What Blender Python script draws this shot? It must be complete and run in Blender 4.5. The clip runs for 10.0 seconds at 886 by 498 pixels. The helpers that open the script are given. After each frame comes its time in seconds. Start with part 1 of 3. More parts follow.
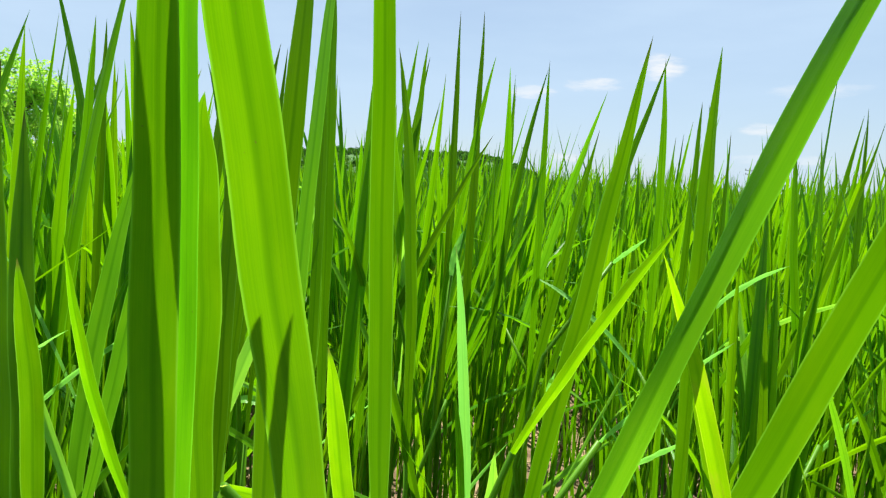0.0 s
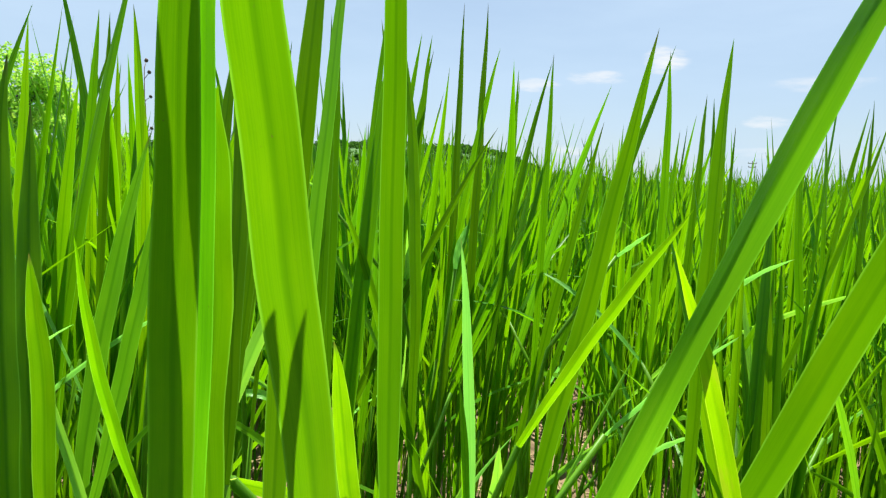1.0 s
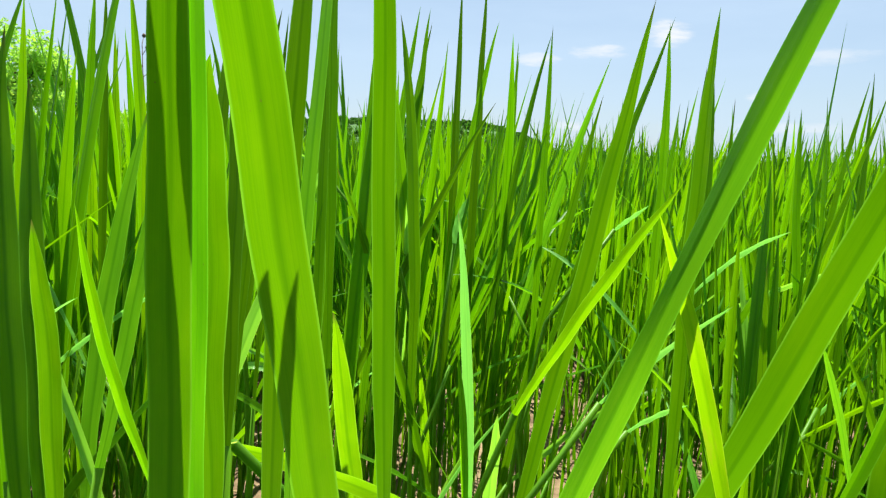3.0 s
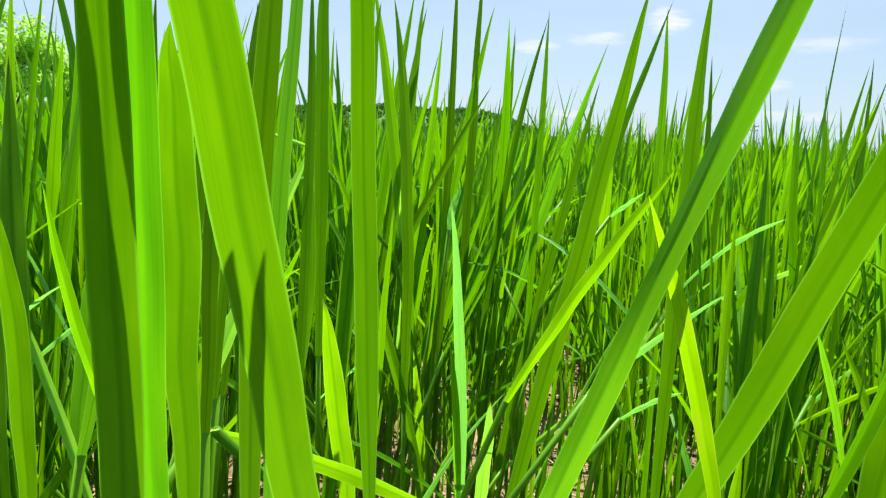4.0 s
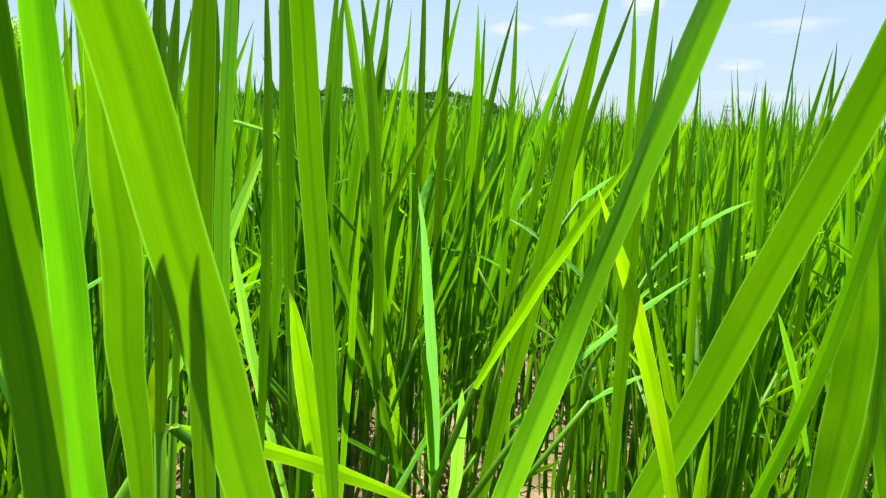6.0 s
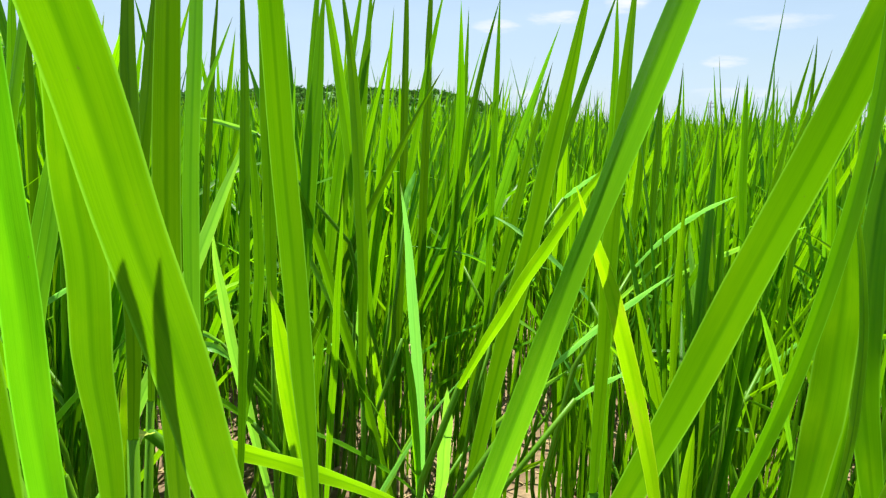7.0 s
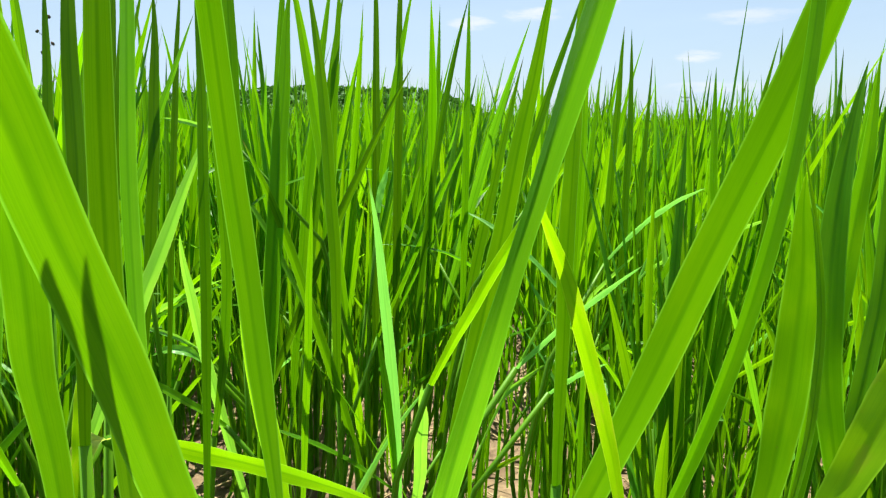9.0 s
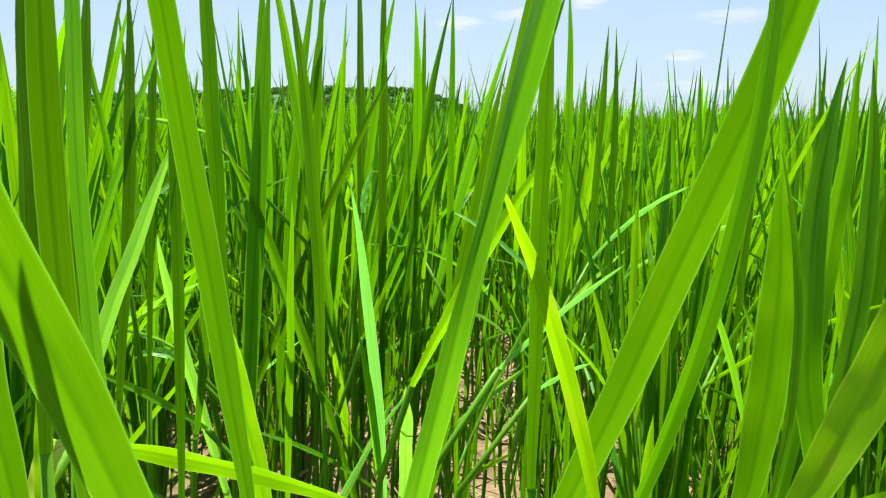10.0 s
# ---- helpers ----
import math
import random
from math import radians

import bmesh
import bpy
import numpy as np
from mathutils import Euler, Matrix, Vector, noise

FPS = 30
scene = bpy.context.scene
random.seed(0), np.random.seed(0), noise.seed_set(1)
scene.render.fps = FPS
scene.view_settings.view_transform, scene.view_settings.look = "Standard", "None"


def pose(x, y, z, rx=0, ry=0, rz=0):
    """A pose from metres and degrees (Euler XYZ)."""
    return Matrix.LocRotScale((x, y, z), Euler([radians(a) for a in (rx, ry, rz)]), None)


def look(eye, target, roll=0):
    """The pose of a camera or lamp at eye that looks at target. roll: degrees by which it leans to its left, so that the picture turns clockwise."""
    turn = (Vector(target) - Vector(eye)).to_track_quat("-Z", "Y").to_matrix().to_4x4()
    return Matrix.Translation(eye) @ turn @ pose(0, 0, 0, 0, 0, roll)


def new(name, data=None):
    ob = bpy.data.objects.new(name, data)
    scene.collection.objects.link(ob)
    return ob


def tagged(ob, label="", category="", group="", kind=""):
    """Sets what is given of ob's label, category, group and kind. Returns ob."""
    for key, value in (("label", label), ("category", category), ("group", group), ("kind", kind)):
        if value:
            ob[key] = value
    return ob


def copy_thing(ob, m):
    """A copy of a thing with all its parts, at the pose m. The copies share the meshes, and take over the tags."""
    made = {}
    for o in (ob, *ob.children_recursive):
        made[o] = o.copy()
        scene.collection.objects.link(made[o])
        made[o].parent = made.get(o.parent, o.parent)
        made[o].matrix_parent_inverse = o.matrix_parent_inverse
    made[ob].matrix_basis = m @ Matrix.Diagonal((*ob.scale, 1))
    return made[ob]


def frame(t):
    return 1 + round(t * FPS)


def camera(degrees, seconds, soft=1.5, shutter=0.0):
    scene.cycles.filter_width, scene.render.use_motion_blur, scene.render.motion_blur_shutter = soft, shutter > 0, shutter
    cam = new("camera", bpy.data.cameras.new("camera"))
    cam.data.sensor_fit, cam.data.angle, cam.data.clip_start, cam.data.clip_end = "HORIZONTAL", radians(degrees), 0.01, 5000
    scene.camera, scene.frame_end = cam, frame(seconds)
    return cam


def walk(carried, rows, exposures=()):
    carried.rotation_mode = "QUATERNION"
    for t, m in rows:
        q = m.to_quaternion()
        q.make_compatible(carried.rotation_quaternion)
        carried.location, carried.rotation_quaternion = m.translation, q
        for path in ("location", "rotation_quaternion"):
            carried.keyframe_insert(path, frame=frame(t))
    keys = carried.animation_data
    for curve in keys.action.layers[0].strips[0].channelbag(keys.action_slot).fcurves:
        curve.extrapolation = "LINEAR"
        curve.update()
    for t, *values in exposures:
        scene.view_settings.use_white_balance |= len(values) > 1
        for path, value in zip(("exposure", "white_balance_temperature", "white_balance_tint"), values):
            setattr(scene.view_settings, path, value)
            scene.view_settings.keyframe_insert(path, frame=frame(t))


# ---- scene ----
cam = camera(68.0, 10.0, soft=1.25)
walk(cam, [
    (0, pose(0.0114, 0.0036, 0.5976, 84.20, -2.60, 0.06)),
    (0.5, pose(0.0070, 0.0075, 0.5952, 84.00, -3.16, 0.22)),
    (1, pose(0.0093, 0.0039, 0.5976, 83.63, -2.52, 0.24)),
    (1.5, pose(0.0064, 0.0038, 0.5976, 82.93, -3.03, 0.18)),
    (2, pose(0.0126, 0.0020, 0.5951, 82.61, -2.32, 0.42)),
    (2.5, pose(0.0110, -0.0025, 0.5964, 82.15, -2.23, 0.39)),
    (4, pose(0.0165, 0.0041, 0.5935, 80.55, -2.41, 0.20)),
    (4.5, pose(0.0168, 0.0052, 0.5934, 80.19, -2.11, 0.11)),
    (5, pose(0.0192, 0.0054, 0.5942, 79.81, -1.58, -0.42)),
    (5.5, pose(0.0218, 0.0043, 0.5956, 79.47, -1.63, -1.13)),
    (7, pose(0.0264, 0.0083, 0.5964, 79.09, -1.43, -3.06)),
    (7.5, pose(0.0282, 0.0072, 0.5966, 79.10, -1.21, -3.55)),
    (8, pose(0.0304, 0.0061, 0.5973, 79.05, -0.96, -3.95)),
    (8.5, pose(0.0320, 0.0074, 0.5967, 79.00, -0.76, -4.37)),
    (9, pose(0.0336, 0.0097, 0.5951, 78.94, -0.60, -4.97)),
    (9.5, pose(0.0356, 0.0122, 0.5954, 78.86, -0.60, -5.52)),
    (10, pose(0.0397, 0.0131, 0.5944, 78.93, -0.42, -5.87)),
], exposures=((0.0, 1.09), (2.7, 1.11), (4.5, 1.18), (10.0, 1.18)))

# ---- light ----
SUN_EL, SUN_AZ = radians(69), radians(4)     # azimuth from +y towards +x
sun_way = Vector((math.sin(SUN_AZ) * math.cos(SUN_EL), math.cos(SUN_AZ) * math.cos(SUN_EL), math.sin(SUN_EL)))
sun = new("sun", bpy.data.lights.new("sun", "SUN"))
sun.data.energy, sun.data.angle, sun.data.color = 5.0, radians(0.5), (1.0, 0.96, 0.88)
sun.matrix_world = look(sun_way * 50, (0, 0, 0))


def node(tree, kind, **values):
    n = tree.nodes.new(kind)
    for key, value in values.items():
        if key in n.inputs:
            n.inputs[key].default_value = value
        else:
            setattr(n, key, value)
    return n


def math_node(tree, op, a, b=None, clamp=False):
    n = tree.nodes.new("ShaderNodeMath")
    n.operation, n.use_clamp = op, clamp
    for slot, value in ((0, a), (1, b)):
        if value is None:
            continue
        if isinstance(value, (int, float)):
            n.inputs[slot].default_value = value
        else:
            tree.links.new(value, n.inputs[slot])
    return n.outputs[0]


def mix_rgb(tree, fac, a, b, blend="MIX"):
    n = tree.nodes.new("ShaderNodeMix")
    n.data_type, n.blend_type = "RGBA", blend
    for slot, value in ((0, fac), (6, a), (7, b)):
        if isinstance(value, (int, float)):
            n.inputs[slot].default_value = value
        elif isinstance(value, tuple):
            n.inputs[slot].default_value = (*value, 1.0)
        else:
            tree.links.new(value, n.inputs[slot])
    return n.outputs[2]


def ramp(tree, fac, lo, hi):
    n = node(tree, "ShaderNodeMapRange")
    n.interpolation_type = "SMOOTHSTEP"
    n.inputs["From Min"].default_value, n.inputs["From Max"].default_value = lo, hi
    tree.links.new(fac, n.inputs["Value"])
    return n.outputs["Result"]


def direction(az, el):
    a, e = radians(az), radians(el)
    return (math.sin(a) * math.cos(e), math.cos(a) * math.cos(e), math.sin(e))


def build_world():
    world = bpy.data.worlds.new("sky")
    scene.world = world
    world.use_nodes = True
    t = world.node_tree
    t.nodes.clear()
    sky = node(t, "ShaderNodeTexSky")
    sky.sky_type, sky.sun_disc = "NISHITA", False
    sky.sun_elevation, sky.sun_rotation = SUN_EL, SUN_AZ
    sky.air_density, sky.dust_density, sky.ozone_density = 1.0, 0.7, 2.0
    way = node(t, "ShaderNodeTexCoord").outputs["Generated"]
    # thin high veil
    stretch = node(t, "ShaderNodeMapping")
    stretch.inputs["Scale"].default_value = (1.0, 1.0, 4.5)
    t.links.new(way, stretch.inputs["Vector"])
    veil = node(t, "ShaderNodeTexNoise", Scale=2.6, Detail=7.0, Roughness=0.55)
    t.links.new(stretch.outputs[0], veil.inputs["Vector"])
    veil_fac = math_node(t, "ADD", 0.5, math_node(t, "MULTIPLY", ramp(t, veil.outputs["Fac"], 0.25, 0.80), 0.35))
    # small fair-weather clouds low over the field
    fine = node(t, "ShaderNodeTexNoise", Scale=22.0, Detail=6.0, Roughness=0.6)
    t.links.new(stretch.outputs[0], fine.inputs["Vector"])
    total = None
    for az, el, wide, tall, dense in ((17.6, 10.0, 0.040, 0.024, 1.0), (12.2, 8.6, 0.055, 0.014, 0.8), (7.3, 7.9, 0.042, 0.013, 0.7),
                                      (25.5, 5.2, 0.040, 0.012, 0.8), (10.2, 2.6, 0.035, 0.010, 0.6), (29.0, 8.0, 0.075, 0.014, 0.5), (27.0, 2.8, 0.09, 0.011, 0.5)):
        centre = Vector(direction(az, el))
        across = Vector((math.cos(radians(az)), -math.sin(radians(az)), 0))
        sub = node(t, "ShaderNodeVectorMath", operation="SUBTRACT")
        t.links.new(way, sub.inputs[0])
        sub.inputs[1].default_value = centre
        dx = node(t, "ShaderNodeVectorMath", operation="DOT_PRODUCT")
        t.links.new(sub.outputs[0], dx.inputs[0])
        dx.inputs[1].default_value = across
        sep = node(t, "ShaderNodeSeparateXYZ")
        t.links.new(sub.outputs[0], sep.inputs[0])
        ax = math_node(t, "POWER", math_node(t, "MULTIPLY", dx.outputs["Value"], 1 / wide), 2)
        az_ = math_node(t, "POWER", math_node(t, "MULTIPLY", sep.outputs[2], 1 / tall), 2)
        ahead = node(t, "ShaderNodeVectorMath", operation="DOT_PRODUCT")
        t.links.new(way, ahead.inputs[0])
        ahead.inputs[1].default_value = centre
        near = math_node(t, "GREATER_THAN", ahead.outputs["Value"], 0.0)
        blob = math_node(t, "SUBTRACT", 1.0, math_node(t, "ADD", ax, az_), clamp=True)
        rough_edge = math_node(t, "MULTIPLY", math_node(t, "SUBTRACT", fine.outputs["Fac"], 0.5), 2.2)
        puff = ramp(t, math_node(t, "ADD", blob, rough_edge), 0.2, 1.3)
        puff = math_node(t, "MULTIPLY", math_node(t, "MULTIPLY", puff, dense), near)
        puff = math_node(t, "MULTIPLY", puff, ramp(t, blob, 0.0, 0.6))
        total = puff if total is None else math_node(t, "MAXIMUM", total, puff)
    colour = mix_rgb(t, veil_fac, sky.outputs[0], (5.1, 6.6, 8.3))
    colour = mix_rgb(t, total, colour, (7.6, 7.9, 8.2))
    back = node(t, "ShaderNodeBackground", Strength=0.057)
    t.links.new(colour, back.inputs["Color"])
    t.links.new(back.outputs[0], node(t, "ShaderNodeOutputWorld").inputs["Surface"])


build_world()


# ---- materials ----
def material(name):
    m = bpy.data.materials.new(name)
    m.use_nodes = True
    m.node_tree.nodes.clear()
    return m, m.node_tree


def leaf_material(name, front, through_colour, share=0.5, rough=0.38, spread=0.35, islands=False, brown=0.0, gloss=0.15, midrib=0.55):
    """A rice leaf: parallel veins, a midrib, uneven green, light let through."""
    m, t = material(name)
    front = tuple(c * k for c, k in zip(front, (0.94, 1.02, 0.9)))
    through_colour = tuple(c * k for c, k in zip(through_colour, (0.92, 0.99, 0.9)))
    uv = node(t, "ShaderNodeUVMap").outputs[0]
    sep = node(t, "ShaderNodeSeparateXYZ")
    t.links.new(uv, sep.inputs[0])
    if islands:
        chance = node(t, "ShaderNodeNewGeometry").outputs["Random Per Island"]
    else:
        chance = node(t, "ShaderNodeObjectInfo").outputs["Random"]
    # veins run the whole length of the blade
    lanes = node(t, "ShaderNodeCombineXYZ")
    t.links.new(math_node(t, "MULTIPLY", sep.outputs[0], 44.0), lanes.inputs[0])
    t.links.new(math_node(t, "MULTIPLY", sep.outputs[1], 0.8), lanes.inputs[1])
    t.links.new(math_node(t, "MULTIPLY", chance, 40.0), lanes.inputs[2])
    veins = node(t, "ShaderNodeTexNoise", Scale=1.0, Detail=3.0, Roughness=0.6)
    t.links.new(lanes.outputs[0], veins.inputs["Vector"])
    patch_at = node(t, "ShaderNodeCombineXYZ")
    t.links.new(math_node(t, "MULTIPLY", sep.outputs[0], 1.6), patch_at.inputs[0])
    t.links.new(math_node(t, "MULTIPLY", sep.outputs[1], 7.0), patch_at.inputs[1])
    t.links.new(math_node(t, "MULTIPLY", chance, 17.0), patch_at.inputs[2])
    patches = node(t, "ShaderNodeTexNoise", Scale=1.0, Detail=4.0, Roughness=0.55)
    t.links.new(patch_at.outputs[0], patches.inputs["Vector"])
    rib = ramp(t, math_node(t, "ABSOLUTE", math_node(t, "SUBTRACT", sep.outputs[0], 0.5)), 0.11, 0.015)
    broad_at = node(t, "ShaderNodeCombineXYZ")
    t.links.new(math_node(t, "MULTIPLY", sep.outputs[0], 9.0), broad_at.inputs[0])
    t.links.new(math_node(t, "MULTIPLY", sep.outputs[1], 1.3), broad_at.inputs[1])
    t.links.new(math_node(t, "MULTIPLY", chance, 29.0), broad_at.inputs[2])
    broad = node(t, "ShaderNodeTexNoise", Scale=1.0, Detail=4.0, Roughness=0.65)
    t.links.new(broad_at.outputs[0], broad.inputs["Vector"])
    vein_fac = math_node(t, "MULTIPLY", math_node(t, "ADD", ramp(t, veins.outputs["Fac"], 0.42, 0.64), ramp(t, broad.outputs["Fac"], 0.42, 0.66)), 0.6)
    margin_glint = ramp(t, math_node(t, "ABSOLUTE", math_node(t, "SUBTRACT", sep.outputs[0], 0.5)), 0.44, 0.485)

    def shade(base):
        dark = tuple(c * k for c, k in zip(base, (0.52, 0.72, 0.55)))
        light = tuple(c * k for c, k in zip(base, (1.45, 1.18, 1.0)))
        c = mix_rgb(t, ramp(t, chance, 0.0, 1.0), tuple(b + (d - b) * spread for b, d in zip(base, dark)), tuple(b + (l - b) * spread for b, l in zip(base, light)))
        c = mix_rgb(t, math_node(t, "MULTIPLY", vein_fac, 0.42), c, dark)
        c = mix_rgb(t, math_node(t, "MULTIPLY", ramp(t, patches.outputs["Fac"], 0.40, 0.75), 0.45), c, light)
        # midrib, darkened to paint the shade in the fold as well
        c = mix_rgb(t, math_node(t, "MULTIPLY", rib, midrib), c, tuple(v * k for v, k in zip(dark, (0.8, 0.8, 0.8))))
        # pale leaf margin, lightened so that it also paints the glint of the edges
        c = mix_rgb(t, math_node(t, "MULTIPLY", margin_glint, 0.5), c, tuple(min(0.95, v * 1.7 + 0.03) for v in base))
        if brown:
            spots = math_node(t, "MULTIPLY", ramp(t, patches.outputs["Fac"], 0.55, 0.66), brown)
            c = mix_rgb(t, spots, c, (0.42, 0.30, 0.04))
        return c

    speck_at = node(t, "ShaderNodeCombineXYZ")
    t.links.new(math_node(t, "MULTIPLY", sep.outputs[0], 9.0), speck_at.inputs[0])
    t.links.new(math_node(t, "MULTIPLY", sep.outputs[1], 130.0), speck_at.inputs[1])
    t.links.new(math_node(t, "MULTIPLY", chance, 71.0), speck_at.inputs[2])
    specks = node(t, "ShaderNodeTexNoise", Scale=1.0, Detail=2.0, Roughness=0.5)
    t.links.new(speck_at.outputs[0], specks.inputs["Vector"])
    dry = math_node(t, "MULTIPLY", ramp(t, sep.outputs[1], 0.93, 0.99), ramp(t, chance, 0.35, 0.6))
    dry = math_node(t, "MAXIMUM", math_node(t, "MULTIPLY", dry, 0.75), math_node(t, "MULTIPLY", ramp(t, specks.outputs["Fac"], 0.76, 0.80), 0.5))
    bump = node(t, "ShaderNodeBump", Strength=0.25, Distance=0.0006)
    t.links.new(veins.outputs["Fac"], bump.inputs["Height"])
    face = node(t, "ShaderNodeBsdfPrincipled", Roughness=rough)
    face.inputs["Specular IOR Level"].default_value = gloss
    t.links.new(mix_rgb(t, dry, shade(front), (0.11, 0.085, 0.04)), face.inputs["Base Color"])
    t.links.new(bump.outputs[0], face.inputs["Normal"])
    glow = node(t, "ShaderNodeBsdfTranslucent")
    t.links.new(mix_rgb(t, dry, shade(through_colour), (0.10, 0.07, 0.02)), glow.inputs["Color"])
    both = node(t, "ShaderNodeMixShader", Fac=share)
    t.links.new(face.outputs[0], both.inputs[1])
    t.links.new(glow.outputs[0], both.inputs[2])
    t.links.new(both.outputs[0], node(t, "ShaderNodeOutputMaterial").inputs["Surface"])
    return m


LEAF = leaf_material("leaf_green", (0.068, 0.221, 0.0016), (0.230, 0.545, 0.0008))
LEAF_YOUNG = leaf_material("leaf_young", (0.080, 0.232, 0.00148), (0.275, 0.570, 0.00074), spread=0.15)
LEAF_DARK = leaf_material("leaf_dark", (0.050, 0.186, 0.0016), (0.180, 0.474, 0.0008), share=0.45, spread=0.2)
# sheen of the sky painted in as blue in the base colour
LEAF_BLUE = leaf_material("leaf_painted_sheen", (0.0888, 0.296, 0.0148), (0.2072, 0.5476, 0.00592), share=0.4, rough=0.35, spread=0.2)
LEAF_YELLOW = leaf_material("leaf_yellowing", (0.17, 0.36, 0.002), (0.42, 0.74, 0.001), spread=0.1, brown=0.2, midrib=0.25)
LEAF_PALE = leaf_material("leaf_pale", (0.46, 0.56, 0.11), (0.62, 0.72, 0.08), spread=0.1)
# two darker copies of the green leaf: shade is put into their colour
LEAF_SHADED = leaf_material("leaf_shaded", (0.038, 0.118, 0.001), (0.100, 0.250, 0.0005), share=0.42, spread=0.2)
LEAF_HALF_SHADED = leaf_material("leaf_half_shaded", (0.042, 0.145, 0.001), (0.10, 0.27, 0.0005), share=0.45, spread=0.12)
# lighter copy of the green leaf: the highlight is in its colour
LEAF_LIT = leaf_material("leaf_lit", (0.15, 0.42, 0.045), (0.36, 0.78, 0.05), share=0.45, spread=0.1, gloss=0.5)
# skylight on a leaf half, put into the colour as cool green
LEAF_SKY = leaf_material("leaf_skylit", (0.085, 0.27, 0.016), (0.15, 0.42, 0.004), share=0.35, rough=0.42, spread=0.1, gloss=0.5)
LEAF_OLIVE = leaf_material("leaf_olive", (0.078, 0.232, 0.001), (0.132, 0.32, 0.0005), spread=0.15)
# sun and sky reflection painted as a pale bluish-green base colour
LEAF_SHINE_TINT = leaf_material("leaf_shine_tint", (0.15, 0.44, 0.06), (0.25, 0.68, 0.09), share=0.55, rough=0.45, spread=0.1, gloss=0.3, midrib=0.2)
# glow of sun through a leaf, put into its own vivid colour
LEAF_SUNLIT = leaf_material("leaf_sunlit", (0.075, 0.262, 0.004), (0.175, 0.540, 0.003), spread=0.08, midrib=0.3)
LEAF_FIELD = leaf_material("leaf_field", (0.057, 0.19, 0.0015), (0.198, 0.47, 0.0008), islands=True, spread=0.7)


def plain_material(name, a, b, scale, rough=0.85, bump=0.3, distance=0.01, detail=6.0, stretch=(1, 1, 1), gloss=0.3):
    m, t = material(name)
    at = node(t, "ShaderNodeMapping")
    at.inputs["Scale"].default_value = stretch
    t.links.new(node(t, "ShaderNodeTexCoord").outputs["Object"], at.inputs["Vector"])
    big = node(t, "ShaderNodeTexNoise", Scale=scale, Detail=detail, Roughness=0.62)
    small = node(t, "ShaderNodeTexNoise", Scale=scale * 7.3, Detail=4.0, Roughness=0.6)
    t.links.new(at.outputs[0], big.inputs["Vector"])
    t.links.new(at.outputs[0], small.inputs["Vector"])
    c = mix_rgb(t, ramp(t, big.outputs["Fac"], 0.35, 0.68), a, b)
    c = mix_rgb(t, math_node(t, "MULTIPLY", ramp(t, small.outputs["Fac"], 0.4, 0.7), 0.5), c, tuple(v * 0.55 for v in a))
    relief = node(t, "ShaderNodeBump", Strength=bump, Distance=distance)
    t.links.new(math_node(t, "ADD", big.outputs["Fac"], math_node(t, "MULTIPLY", small.outputs["Fac"], 0.4)), relief.inputs["Height"])
    face = node(t, "ShaderNodeBsdfPrincipled", Roughness=rough)
    face.inputs["Specular IOR Level"].default_value = gloss
    t.links.new(c, face.inputs["Base Color"])
    t.links.new(relief.outputs[0], face.inputs["Normal"])
    t.links.new(face.outputs[0], node(t, "ShaderNodeOutputMaterial").inputs["Surface"])
    return m


SOIL = plain_material("soil", (0.13, 0.085, 0.042), (0.30, 0.215, 0.115), 9.0, bump=0.6, distance=0.012)
CULM = leaf_material("culm_green", (0.10, 0.24, 0.008), (0.22, 0.45, 0.006), share=0.3, spread=0.5, gloss=0.15)
STRAW = plain_material("straw", (0.2812, 0.2072, 0.0888), (0.3848, 0.3108, 0.1628), 25.0, rough=0.8, bump=0.1, distance=0.001)
BARK = plain_material("bark", (0.074, 0.0555, 0.037), (0.1258, 0.0962, 0.0666), 12.0, bump=0.6, distance=0.01, stretch=(1, 1, 0.25))
DRY_STALK = plain_material("dry_stalk", (0.0666, 0.0444, 0.0259), (0.111, 0.074, 0.0444), 60.0)
CONCRETE = plain_material("pole_concrete", (0.1628, 0.1554, 0.148), (0.222, 0.2146, 0.1998), 2.0)
CANOPY = plain_material("canopy_far", (0.0444, 0.148, 0.00592), (0.0962, 0.2442, 0.00592), 5.0, rough=0.6, bump=0.8, distance=0.06)
HILL = plain_material("hill_scrub", (0.0444, 0.1258, 0.0259), (0.074, 0.1776, 0.037), 0.15, bump=0.5, distance=0.5)
WOODS = leaf_material("woods_leaf", (0.0592, 0.1554, 0.0296), (0.0814, 0.1924, 0.0296), share=0.25, islands=True, rough=0.9, spread=0.8, gloss=0.0)
BUSH_LEAF = leaf_material("bush_leaf", (0.27, 0.48, 0.10), (0.52, 0.80, 0.10), share=0.6, islands=True, rough=0.5, spread=0.8)


# ---- mesh tools ----
def mesh_of(name, verts, faces, mat, uvs=None):
    me = bpy.data.meshes.new(name)
    me.from_pydata([tuple(v) for v in verts], [], faces)
    if uvs is not None:
        layer = me.uv_layers.new(name="UVMap")
        loops = np.empty(len(me.loops), dtype=np.int32)
        me.loops.foreach_get("vertex_index", loops)
        layer.data.foreach_set("uv", np.asarray(uvs, dtype=np.float32)[loops].ravel())
    me.materials.append(mat)
    me.polygons.foreach_set("use_smooth", [True] * len(me.polygons))
    me.update()
    return me


def part(name, me, parent, label=""):
    ob = new(name, me)
    ob.parent = parent
    return tagged(ob, label=label)


def empty(name, at):
    ob = new(name)
    ob.empty_display_size = 0.02
    ob.location = at
    return ob


def profile(s):
    """Width of a rice leaf along its length, 0 at the collar and 1 at the tip."""
    return min(1.0, 0.52 + 1.4 * s) * (1.0 - 0.22 * s) * (1.0 - max(0.0, (s - 0.55) / 0.45) ** 2.0)


